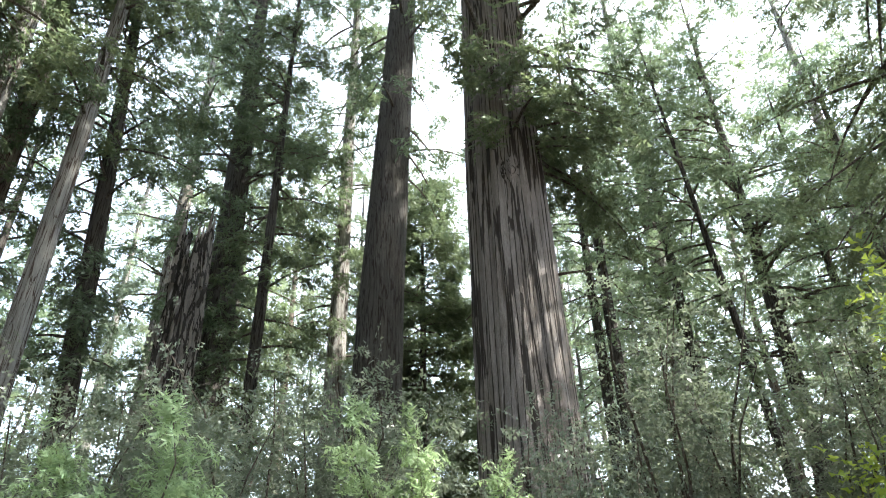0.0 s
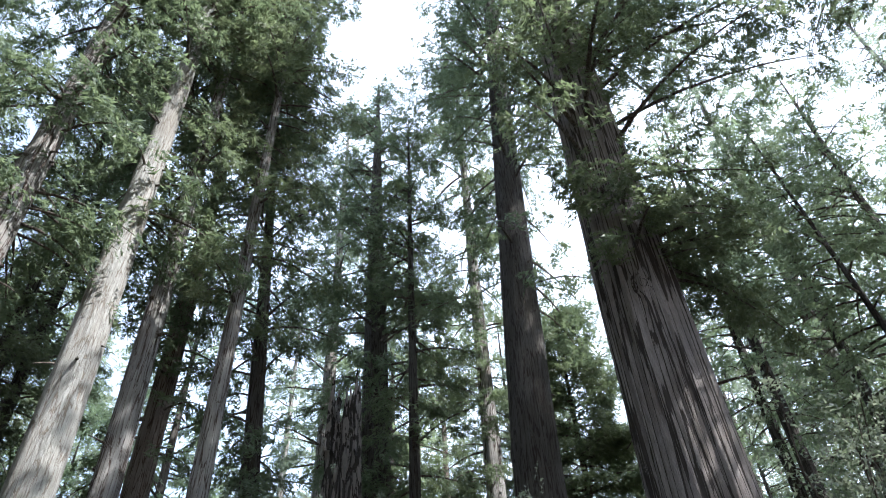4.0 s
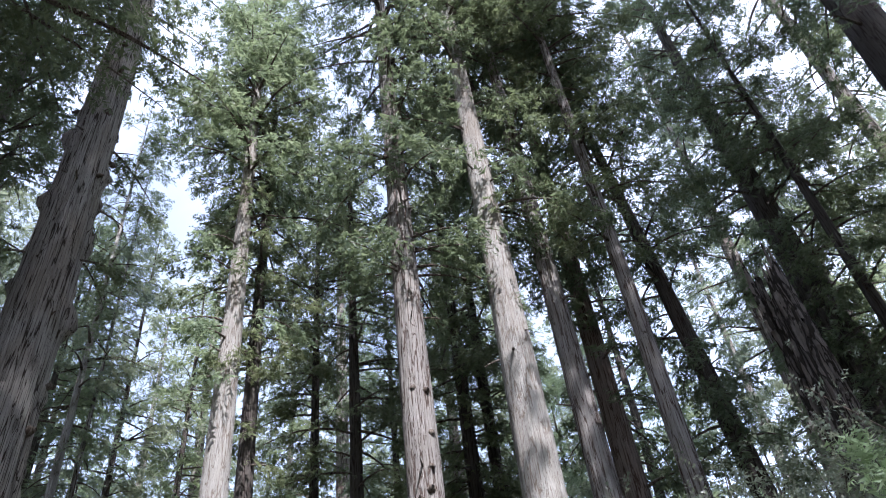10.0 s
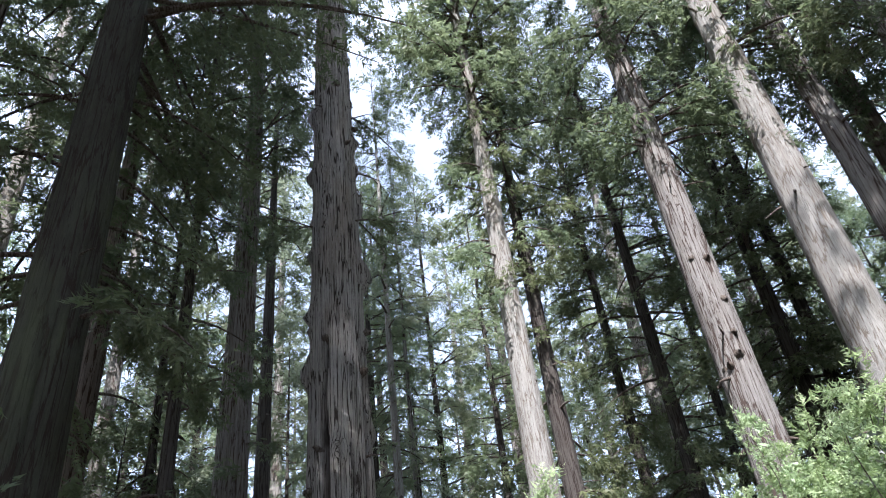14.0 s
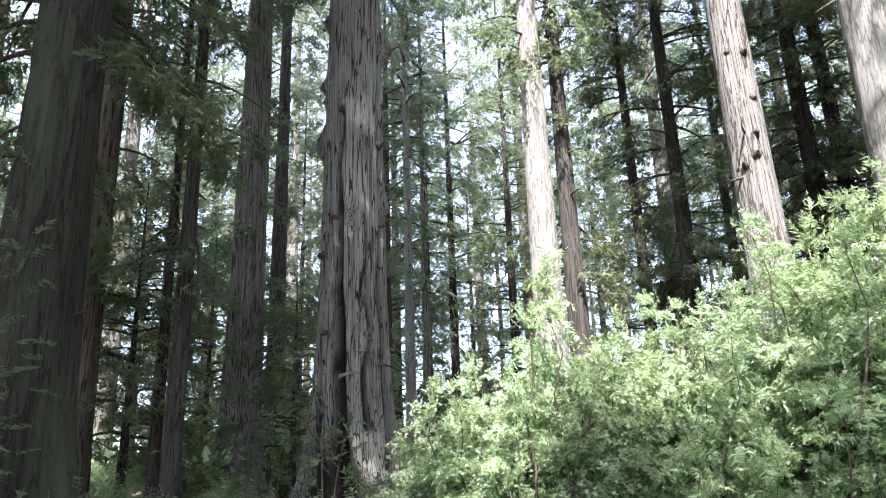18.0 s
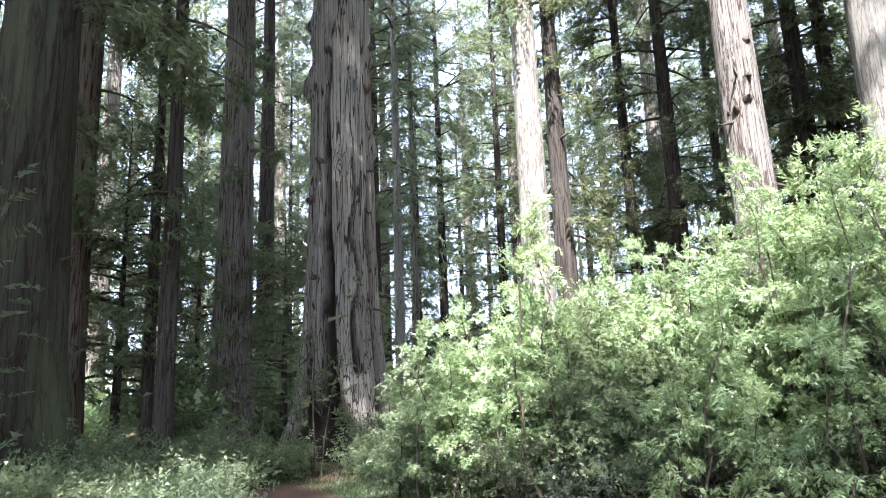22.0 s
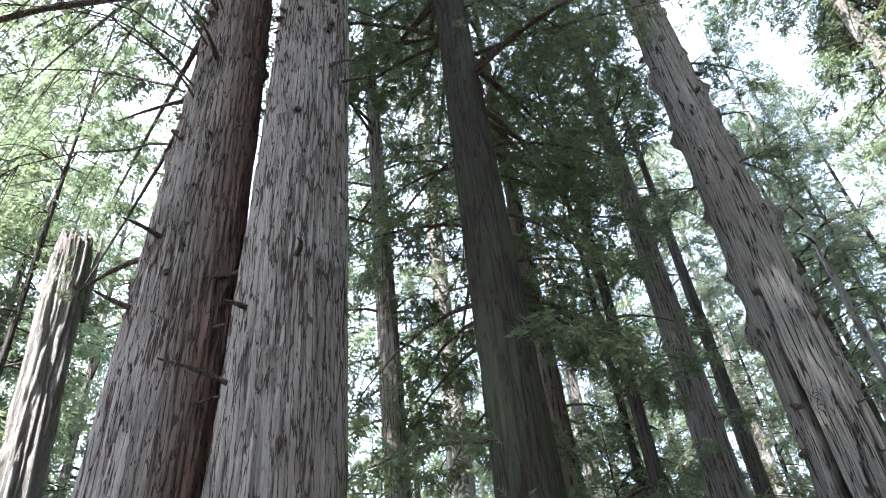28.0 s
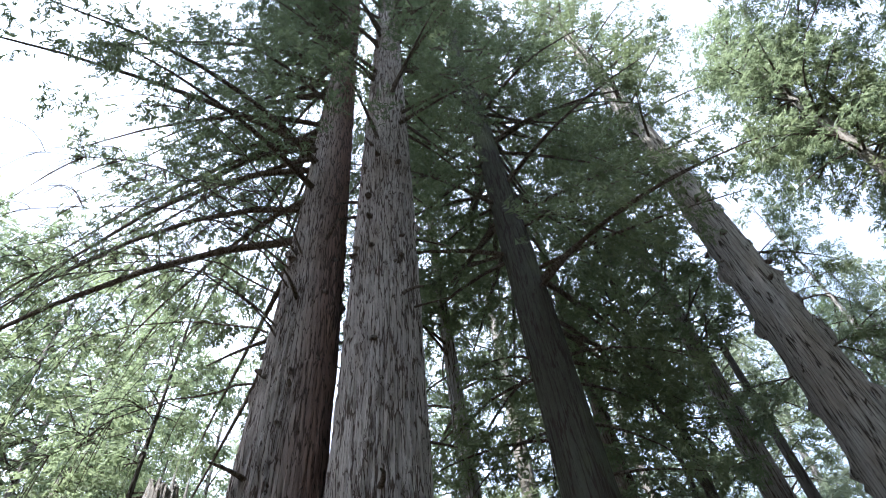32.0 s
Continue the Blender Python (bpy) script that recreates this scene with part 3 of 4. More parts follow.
conifer(RW, "slim grey sunlit trunk in the woods beyond the thicket", 83.9, 31.0, 0.5, 38, 16, 3.4, 60, BARK_PALE, NEEDLE_FAR_HAZY, seed=44, low=10, low_from=9, density=18)
conifer(RW, "very slim grey trunk in the woods beyond the thicket", 82.5, 33.0, 0.34, 36, 15, 3.2, 50, BARK_GREY, NEEDLE_FAR_HAZY, seed=45, low=8, low_from=9, density=18)
conifer(RW, "dark conifer with shaggy boughs behind the thicket", 60.8, 27.0, 0.75, 36, 10, 4.2, 80, BARK_DARK_SHADED, seed=46, low=30, low_from=5, density=24)
conifer(RW, "slim pale trunk in the light behind the paired redwoods", 127.5, 25.0, 0.4, 34, 14, 3.0, 50, BARK_PALE, NEEDLE_LIGHT, seed=47, low=8, low_from=8, density=18)
conifer(RW, "thin dark dead-twigged conifer beside a broken trunk", 154.2, 17.5, 0.26, 26, 13, 2.6, 50, BARK_DARK_SHADED, NEEDLE_LIGHT, seed=48, low=8, low_from=6, density=20, stubs=26)
conifer(RW, "slim dark conifer close behind the great trunk", -15.3, 26.0, 0.7, 31, 14, 3.6, 50, BARK_DARK_SHADED, NEEDLE_LIGHT, seed=49, low=10, low_from=7, density=13)
conifer(RW, "thin leaning trunk among light conifers", -27.2, 19.0, 0.34, 22, 9, 2.8, 50, BARK_DARK_SHADED, NEEDLE_LIGHT, seed=50, low=8, low_from=6, density=20, lean=-4.0)
conifer(RW, "light conifer with layered boughs in the sun", -36.8, 26.0, 0.7, 24, 6, 4.6, 90, BARK_DARK_SHADED, NEEDLE_LIGHT, seed=53, low=0, density=15)
conifer(RW, "light bushy conifer in the sun", -33.0, 32.0, 0.7, 27, 5, 4.8, 90, BARK_DARK_SHADED, NEEDLE_LIGHT, seed=54, low=0, density=12, size=0.55)
conifer(RW, "light bushy conifer in the sun behind shrubs", -19.0, 34.0, 0.6, 25, 5, 4.4, 90, BARK_DARK_SHADED, NEEDLE_LIGHT, seed=55, low=0, density=12, size=0.55)
conifer(RW, "slim conifer at the open sky", -21.2, 28.0, 0.66, 31, 11, 3.6, 70, BARK_DARK_SHADED, NEEDLE_LIGHT, seed=34, low=14, low_from=6, density=18)
conifer(RW, "slim conifer with layered boughs", -28.2, 25.0, 0.75, 29, 9, 4.4, 80, BARK_DARK_SHADED, NEEDLE_LIGHT, seed=35, low=10, low_from=6, density=20)
conifer(RW, "slim dark conifer behind the great trunk", -14.1, 30.0, 0.7, 35, 13, 3.8, 70, BARK_DARK_SHADED, NEEDLE_LIGHT, seed=36, low=8, low_from=6, density=12)
conifer(RW, "dark conifer leaning over the shrubs", -46.0, 14.0, 1.2, 40, 11, 5.2, 110, BARK_DARK_SHADED, seed=37, low=34, low_from=6, size=0.32, density=36, **MID)
conifer(RW, "bushy redwood filling the gap between two great trunks", 1.4, 31.0, 0.6, 25, 3, 4.6, 150, BARK_DARK_SHADED, seed=39, low=0, density=52, size=0.5)
conifer(RW, "bushy redwood farther behind the great trunks", 4.4, 40.0, 0.7, 27, 5, 4.4, 90, BARK_DARK_SHADED, NEEDLE_FAR_HAZY, seed=40, low=0, density=26, size=0.6)


# ---- broken trunks ----
def snag(label, az, d, width, top, mat, seed, lean=0.0, broken=2.2, splinters=9):
    rng = np.random.RandomState(seed)
    tree = tagged(new("broken_tree"), label, "dead tree")
    tree.location = at(az, d)
    right = way(az - 90)
    face = math.atan2(-math.cos(radians(az)), math.sin(radians(az)))
    crack = ((face - 0.75, 0.2, 0.5, top * 1.3, 0.4), (face - 0.1, 0.07, 4.0, top * 1.2, 0.25)) if splinters > 5 else None
    v, f, groove = trunk_mesh(rng, width, top * 3.2, top, 110, 170, 0.15, 0.5, (lean * right.x, lean * right.y), broken, 7.0, hollow=crack, grain=0.35)
    np_mesh("trunk", v, f, mat, tree, "", True, groove, "furrow")
    for k in range(splinters):
        a = rng.uniform(0, 2 * math.pi)
        o = np.array([math.cos(a), math.sin(a), 0]) * width * 0.33
        line = o + np.array([[0, 0, top - 2.6], [0, 0, top - 1.2], [0.02, 0, top - rng.uniform(-0.2, 0.6)]])
        v, f = tube(line, [width * 0.12, width * 0.08, 0.01], 5)
        np_mesh("splinter", v, f, mat, tree, "", False)
    return tree


snag("tall broken redwood snag with splintered top and dark wood", 22.4, 18.0, 1.25, 13.2, BARK_SNAG, 51)
snag("broken-topped pale trunk behind the pair of redwoods", 150.0, 15.0, 1.0, 13.2, BARK_PALE, 52, -2.0, broken=0.7, splinters=2)


# ---- ground and path ----
def earth(name, a, b, c, scale):
    m, nodes, links, bsdf = material(name, 0.95)
    coarse, fine = stretched(nodes, links, scale, 1, 6), stretched(nodes, links, scale * 14, 1, 5, 0.7)
    col = ramp(nodes, links, coarse.outputs["Fac"], [(0.35, a), (0.5, b), (0.65, c)])
    speck = ramp(nodes, links, fine.outputs["Fac"], [(0.35, (0.55, 0.5, 0.46)), (0.55, (1, 1, 1)), (0.75, (1.25, 1.2, 1.1))])
    links.new(mixed(nodes, links, 1.0, col.outputs["Color"], speck.outputs["Color"], "MULTIPLY"), bsdf.inputs["Base Color"])
    bumped(nodes, links, bsdf, fine.outputs["Fac"], 0.8, 0.03)
    return m


DUFF = earth("forest_floor", (0.07, 0.05, 0.032), (0.11, 0.075, 0.045), (0.075, 0.085, 0.035), 0.8)
TRAIL = earth("trail_dirt", (0.095, 0.056, 0.041), (0.125, 0.075, 0.055), (0.105, 0.066, 0.05), 1.2)


def sheet(name, rings, segs, mat, lift, edge=None):
    """A round sheet on the ground: rings of radii; edge(az) limits the reach."""
    verts = [(0.0, 0.0, lift)]
    for r in rings:
        for k in range(segs):
            a = 2 * math.pi * k / segs
            rr = r * (edge(math.degrees(a)) if edge else 1.0)
            verts.append((-rr * math.sin(a), rr * math.cos(a), lift))
    verts = np.array(verts)
    verts[:, 2] += ground_z(verts[:, 0], verts[:, 1])
    n = len(rings)
    tri = [(0, 1 + (k + 1) % segs, 1 + k) for k in range(segs)]
    for i in range(n - 1):
        for k in range(segs):
            p, q = 1 + i * segs + k, 1 + i * segs + (k + 1) % segs
            tri += [(p, q, q + segs), (p, q + segs, p + segs)]
    return tagged(np_mesh(name, verts, np.array(tri), mat, None, "", True), kind="structure")


tagged(sheet("ground", [0.5 * 1.09 ** k for k in range(88)], 180, DUFF, 0.0), "brown forest floor of fallen needles and low green plants", "ground")


def trail_reach(az):
    """How far the trodden dirt goes from the standing place, by bearing."""
    left = min(1.0, max(0.0, (99.0 - az) / 3.0))
    right = min(1.0, max(0.0, (az - 60.0) / 8.0))
    arm = (8.3 + 5.6 * min(1.0, max(0.0, (az - 73) / 19.0)) ** 1.3) * min(left, right) ** 0.5
    back = 30 * max(0.0, 1 - abs((az - 268) / 8)) ** 0.5 if abs(az - 268) < 8 else 0
    a = radians(az)
    wob = 0.2 * math.sin(a * 12) + 0.11 * math.sin(a * 31 + 1) + 0.05 * math.sin(a * 67)
    return max(3.6 + wob, arm + wob * 0.8, back)


tagged(sheet("path", [0.1 * k for k in range(1, 11)], 540, TRAIL, 0.012, trail_reach), "trodden reddish-brown dirt trail", "path")


# ---- shrubs and young trees ----
def shrub(name, label, az, d, height, reach, mat, count, seed, template, size, stems=7, up=0.55, flat=0.5, base_clear=0.15, thick=1.0):
    """A many-stemmed shrub: bent stems, each with a cloud of leafy twigs."""
    rng = np.random.RandomState(seed)
    bush = tagged(new(name), label, "shrub", "undergrowth shrubs")
    bush.location = at(az, d)
    O, G, U, S = [], [], [], []
    for k in range(stems):
        a = rng.uniform(0, 2 * math.pi)
        out = np.array([math.cos(a), math.sin(a), 0])
        tall, wide = height * rng.uniform(0.62, 1.0), reach * rng.uniform(0.2, 0.95)
        t = np.linspace(0, 1, 7)
        kink = rng.normal(0, 0.07 * reach, (7, 3)) * t[:, None]
        line = out * (0.12 * reach) + out[None] * (wide * t ** 1.5)[:, None] + np.array([0, 0, 1.0]) * (tall * t)[:, None] + kink
        line[0, 2] = -0.05
        v, f = tube(line, thick * np.linspace(0.008 + 0.0035 * height, 0.003, 7), 5)
        np_mesh("stem", v, f, TWIG, bush, "", True)
        n = count // stems
        t = base_clear + (1 - base_clear) * rng.uniform(0, 1, n) ** up
        i = np.minimum((t * 6).astype(int), 5)
        base = line[i] + (line[i + 1] - line[i]) * (t * 6 - i)[:, None]
        ball = rng.normal(0, 1, (n, 3)) * np.array([1, 1, 0.6])
        ball /= np.linalg.norm(ball, axis=1)[:, None]
        dist = reach * 0.55 * rng.uniform(0, 1, n) ** 0.6 * (1.1 - 0.55 * t)
        layer = np.round(rng.uniform(0, 6, n)) / 6
        O.append(base + ball * dist[:, None])
        O[-1][:, 2] = np.maximum(O[-1][:, 2] + (layer - 0.5) * 0.12 * height, 0.05)
        G.append(ball + rng.normal(0, 0.4, (n, 3)) + np.array([0, 0, 0.15]))
        U.append(np.array([0, 0, 1.0]) + rng.normal(0, flat, (n, 3)))
        S.append(rng.uniform(0.6, 1.3, n) * size)
    v, f = sprays(template, np.concatenate(O), np.concatenate(G), np.concatenate(U), np.concatenate(S))
    m = sum(len(s) for s in S)
    tint = np.repeat(np.clip(rng.normal(0.5, 0.27, m), 0, 1), len(v) // m)
    np_mesh("foliage", v, f, mat, bush, "", False, tint)
    return bush


def thicket(name, label, az, d, height, reach, mat, seed, stems=12, size=0.3, branches=10, clear=0.3, droop=(0.4, 0.9), bunch=30.0, template=None):
    """A wide many-stemmed shrub: upright stems side by side, arching branches with flat feathery sprays."""
    rng = np.random.RandomState(seed)
    bush = tagged(new(name), label, "shrub", "undergrowth shrubs")
    bush.location = at(az, d)
    aside, ahead, light_way = np.array(way(az + 90)), np.array(way(az)), np.array(way(SUN_AZ, 45)) * 1.1
    O, G, U, S, T = [], [], [], [], []
    for k in range(stems):
        foot = aside * reach * rng.uniform(-1.15, 1.15) + ahead * reach * rng.uniform(-0.75, 0.6)
        tall = height * rng.uniform(0.58, 1.18)
        t = np.linspace(0, 1, 8)
        kink = np.cumsum(rng.normal(0, 0.035 * tall, (8, 3)) * np.array([1, 1, 0.2]), 0)
        line = foot + np.array([0, 0, 1.0]) * (tall * t)[:, None] + kink
        line[0] = foot - np.array([0, 0, 0.12])
        v, f = tube(line, np.linspace(0.012 + 0.004 * height, 0.004, 8), 5)
        np_mesh("stem", v, f, TWIG, bush, "", True)
        for j in range(branches):
            u = clear + (0.97 - clear) * (j + rng.uniform(0, 1)) / branches
            i = min(int(u * 7), 6)
            start = line[i] + (line[i + 1] - line[i]) * (u * 7 - i)
            b = rng.uniform(0, 2 * math.pi)
            out = np.array([math.cos(b), math.sin(b), 0])
            length = reach * rng.uniform(0.45, 0.9) * (1.3 - 1.05 * u)
            branch = limb_line(rng, start, out, length, rng.uniform(0.1, 0.7), rng.uniform(*droop), 5)
            o, g, uu, ss = foliage_on(rng, branch, bunch, 0.4, size)
            keep = o[:, 2] > 0.06
            O.append(o[keep]), G.append(g[keep]), U.append(uu[keep] + light_way + rng.normal(0, 0.35, (keep.sum(), 3))), S.append(ss[keep])
            # tint grows lighter up the stem
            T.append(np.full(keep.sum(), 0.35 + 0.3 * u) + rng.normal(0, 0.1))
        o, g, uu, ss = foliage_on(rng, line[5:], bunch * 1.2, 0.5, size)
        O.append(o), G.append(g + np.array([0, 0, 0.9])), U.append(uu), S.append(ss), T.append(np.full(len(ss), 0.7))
    v, f = sprays(FEATHER_MID if template is None else template, np.concatenate(O), np.concatenate(G), np.concatenate(U), np.concatenate(S))
    m = sum(len(x) for x in S)
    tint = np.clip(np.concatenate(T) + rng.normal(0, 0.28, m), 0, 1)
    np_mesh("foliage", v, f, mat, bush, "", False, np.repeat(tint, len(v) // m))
    return bush


LIME = "bright yellow-green shrub with fine leaves in the sun"
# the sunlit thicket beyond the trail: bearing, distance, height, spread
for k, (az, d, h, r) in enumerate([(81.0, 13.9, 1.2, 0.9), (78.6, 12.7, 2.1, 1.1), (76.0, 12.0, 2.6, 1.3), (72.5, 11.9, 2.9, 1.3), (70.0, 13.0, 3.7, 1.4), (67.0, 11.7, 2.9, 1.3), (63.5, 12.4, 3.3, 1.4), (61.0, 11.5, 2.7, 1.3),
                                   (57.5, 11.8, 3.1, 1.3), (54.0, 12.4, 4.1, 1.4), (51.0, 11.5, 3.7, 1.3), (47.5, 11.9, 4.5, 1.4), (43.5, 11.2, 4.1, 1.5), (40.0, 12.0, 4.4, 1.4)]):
    thicket("shrub", LIME, az, d, h, r, SHRUB_GREEN if k % 4 == 1 else SHRUB_LIME_SUNLIT, 100 + k, 17, 0.14 + 0.015 * (k % 3), 12, 0.3 if h > 2.4 else 0.22, (0.3, 0.7), 46.0, SPRIG)
DROOPY = "small young conifer with drooping pale sprays before the thicket"
for k, (az, d, h, r) in enumerate([(60.3, 9.5, 1.9, 0.6), (50.0, 9.6, 1.7, 0.7), (46.0, 9.4, 2.2, 0.7)]):
    thicket("young_conifer", DROOPY, az, d, h, r, SHRUB_LIME_SUNLIT, 120 + k, 3, 0.19, 11, 0.15, (0.9, 1.7), 50.0)

OLIVE = "tall airy olive-green shrub with small leaves and dark stems"
for k, (az, d, h, r) in enumerate([(38.0, 9.6, 4.9, 1.7), (31.5, 9.4, 5.0, 1.7), (25.0, 10.5, 5.2, 1.6), (19.0, 9.6, 5.0, 1.7), (12.5, 10.2, 6.0, 1.7), (6.0, 9.6, 5.4, 1.6), (0.5, 9.8, 5.4, 1.5), (-6.0, 9.4, 2.2, 1.2),
                                   (-13.5, 10.2, 5.6, 1.4), (-18.0, 9.8, 6.2, 1.5), (-23.5, 10.4, 5.8, 1.5), (-29.0, 10.0, 5.4, 1.5), (-35.0, 9.8, 6.0, 1.6), (-41.0, 9.4, 5.6, 1.5), (15.0, 16, 6.5, 2.0), (-17, 17, 7.0, 2.0), (28, 15, 6.2, 2.0), (9.0, 13.0, 6.6, 1.8)]):
    shrub("shrub", OLIVE, az, d, h, r, SHRUB_OLIVE, 1900, 140 + k, SLIVERS, 0.21, 9, flat=0.8, up=0.8, thick=1.7)

YOUNG = "young redwood sapling with bright flat needle sprays"
for k, (az, d, h, r) in enumerate([(32.0, 7.4, 4.0, 0.9), (18.5, 7.2, 3.9, 1.1), (12.5, 7.0, 2.6, 0.9), (3.8, 7.4, 4.1, 0.7), (-1.5, 7.2, 2.4, 0.8), (-20.5, 7.6, 2.4, 0.8), (-32.0, 7.4, 3.9, 0.8), (36.5, 7.8, 3.6, 0.9)]):
    # some saplings take the paler lime leaves so that they look sunlit
    thicket("young_conifer", YOUNG, az, d, h, r, SHRUB_LIME_SUNLIT if k in (0, 1, 3, 6, 7) else NEEDLE_LIGHT, 170 + k, 3, 0.18, 26, 0.08, (0.4, 0.8), 66.0)
for k, (az, d, h, r) in enumerate([(90.8, 15.2, 4.2, 1.1), (94.8, 16.0, 4.0, 1.1), (113.5, 10.8, 5.0, 1.1)]):
    shrub("young_conifer", "sparse dark redwood sapling in the shade", az, d, h, r, NEEDLE, 75, 180 + k, FEATHER_NEAR, 0.4, 3, flat=0.3)

for k, (az, d, h, r) in enumerate([(70.5, 10.8, 4.3, 0.9), (67.0, 11.6, 4.0, 0.9), (63.5, 11.4, 3.7, 0.9), (54.5, 10.9, 5.0, 1.0), (49.5, 10.6, 5.3, 1.0), (76.5, 11.4, 3.4, 0.8), (46.5, 10.2, 4.6, 0.9), (58.5, 10.2, 3.1, 0.8)]):
    thicket("young_conifer", YOUNG, az, d, h, r, SHRUB_LIME_SUNLIT, 190 + k, 2, 0.2, 13, 0.3, (0.5, 1.0), 50.0)

LOW = "low green undergrowth shrub beside the trail"
for k, (az, d, h, r) in enumerate([(99.5, 10.0, 0.8, 0.9), (101.5, 8.6, 0.8, 0.9), (104.5, 9.4, 0.9, 1.0), (107.5, 8.2, 0.8, 0.9), (110.5, 9.6, 1.0, 1.0), (113.5, 8.4, 0.9, 1.0), (101.0, 12.6, 1.0, 1.1), (106.0, 12.4, 1.1, 1.2),
                                   (98.5, 14.5, 1.0, 1.1), (116.0, 10.5, 1.1, 1.1), (118, 8.0, 0.9, 1.0), (121, 10.0, 1.2, 1.1), (104.0, 7.2, 0.55, 0.7), (108.5, 14.0, 1.2, 1.2), (94.0, 15.2, 0.7, 0.9), (84.5, 15.6, 1.1, 1.2), (87.0, 14.8, 0.6, 0.9)]):
    shrub("shrub", LOW, az, d, h, r, SHRUB_GREEN, 900, 200 + k, LEAFY_NEAR, 0.17, 7)

# low, mostly dark-leaved shrubs added as the shade at the thicket's foot
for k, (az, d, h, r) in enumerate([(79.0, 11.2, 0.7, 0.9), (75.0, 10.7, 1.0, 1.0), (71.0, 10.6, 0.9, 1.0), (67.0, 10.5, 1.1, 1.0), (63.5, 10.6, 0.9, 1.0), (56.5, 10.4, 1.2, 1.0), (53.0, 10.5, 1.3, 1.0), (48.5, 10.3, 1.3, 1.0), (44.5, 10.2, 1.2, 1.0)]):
    shrub("shrub", "low shrub with darker leaves for the shade under the thicket's edge", az, d, h, r, SHRUB_OLIVE if k % 3 else SHRUB_GREEN, 700, 240 + k, LEAFY_NEAR, 0.13, 7)

for k, (az, d, h, r) in enumerate([(-38.3, 8.2, 5.4, 0.9), (-36.0, 8.6, 4.6, 0.9), (-31.0, 7.6, 3.4, 0.9), (-34.5, 7.6, 2.6, 0.8), (-25.0, 7.2, 2.0, 0.7), (-19.0, 7.0, 1.9, 0.6), (37.0, 8.0, 2.7, 0.8)]):
    shrub("vine_maple", "slender shrub with broad yellow-green leaves in the sun", az, d, h, r, MAPLE, 420, 230 + k, LEAFY_NEAR, 0.3, 6)

# ---- unseen tall trees added behind the standing place, on the sun's side: they shade all but a lane ----
tall = conifer(RW, "unseen tall redwood added behind the eye to cast shade", 0, 0, 1.8, 78, 16, 6.5, 170, BARK_RED, None, 24, 50, 0.02, 0.3, density=8.5, size=1.0, template=FEATHER_FAR,
               seed=290, low=0, stubs=0, own=0, base=(0, 0, 0))
sunward, across = way(SUN_AZ), way(SUN_AZ + 90)
for k, (s, n) in enumerate([(14, -7.6), (19, 18.0), (27, 18)]):
    p = sunward * s + across * n
    spot = Vector((p.x, p.y, float(ground_z(np.array([p.x]), np.array([p.y]))[0])))
    turn = Matrix.Rotation(1.3 * k, 4, "Z")
    if k == 0:
        tall.matrix_basis = Matrix.Translation(spot) @ turn
    else:
        copy_thing(tall, Matrix.Translation(spot) @ turn)
# one more unseen shade tree, bare low down so the low shrubs stay lit
high = conifer(RW, "unseen redwood with a high crown, added to cast shade", 0, 0, 1.9, 80, 43, 6.0, 130, BARK_RED, None, 24, 50, 0.02, 0.3, density=11, size=1.0, template=FEATHER_FAR,
               seed=291, low=0, stubs=0, own=0, base=(0, 0, 0))
p = sunward * 20 - across * 6.2
high.matrix_basis = Matrix.Translation((p.x, p.y, 0.3))
# shorter unseen copies added to shade the trail and the thicket's foot
for k, (s, n, size) in enumerate([(31, -1.6, 0.68), (30, 1.6, 0.672), (31.5, 4.2, 0.69), (30.5, 7.0, 0.665)]):
    p = sunward * s + across * n
    copy_thing(tall, Matrix.Translation((p.x, p.y, 0.5)) @ Matrix.Rotation(2.1 * k, 4, "Z") @ Matrix.Scale(size, 4))

# ---- woods farther off ----
FAR = "tall redwood in the woods farther off"
kinds = []
# the last kind has lighter needles, to read as sunlit background
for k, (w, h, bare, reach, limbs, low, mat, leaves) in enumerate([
        (0.7, 38, 9, 4.8, 70, 24, BARK_DARK_SHADED, NEEDLE_FAR_HAZY), (0.9, 44, 14, 5.0, 70, 14, BARK_RED, NEEDLE_FAR_HAZY), (0.55, 33, 6, 4.4, 66, 20, BARK_DARK_SHADED, NEEDLE_FAR_HAZY),
        (1.2, 47, 16, 5.2, 70, 20, BARK_GREY, NEEDLE_FAR_HAZY), (0.4, 27, 6, 3.6, 56, 14, BARK_DARK_SHADED, NEEDLE_FAR_HAZY), (0.8, 40, 4, 5.4, 90, 0, BARK_DARK_SHADED, NEEDLE_LIGHT)]):
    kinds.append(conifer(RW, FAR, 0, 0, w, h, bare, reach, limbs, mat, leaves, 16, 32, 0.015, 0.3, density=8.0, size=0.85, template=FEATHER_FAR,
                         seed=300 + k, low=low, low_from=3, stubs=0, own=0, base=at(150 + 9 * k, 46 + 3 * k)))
rng = np.random.RandomState(5)
spots = [(33 + 46 * ((k * 0.618) % 1.0) ** 0.8, -48 + 222 * ((k + rng.uniform(0, 1)) / 105)) for k in range(105)]
spots += [(26 + 40 * ((k * 0.618) % 1.0), 178 + 130 * ((k + rng.uniform(0, 1)) / 34)) for k in range(34)]
for d, az in spots:
    if (-2.5 < az < 5.0 and d < 90) or 122.5 < az < 131 or abs((az % 360) - 255) < 40:
        continue
    pick = rng.choice([2, 5, 5, 0, 1, 3]) if 40 < az < 125 else rng.randint(0, 6)
    copy_thing(kinds[pick], Matrix.Translation(at(az, d)) @ Matrix.Rotation(rng.uniform(0, 6.28), 4, "Z") @ Matrix.Scale(rng.uniform(0.8, 1.12), 4))

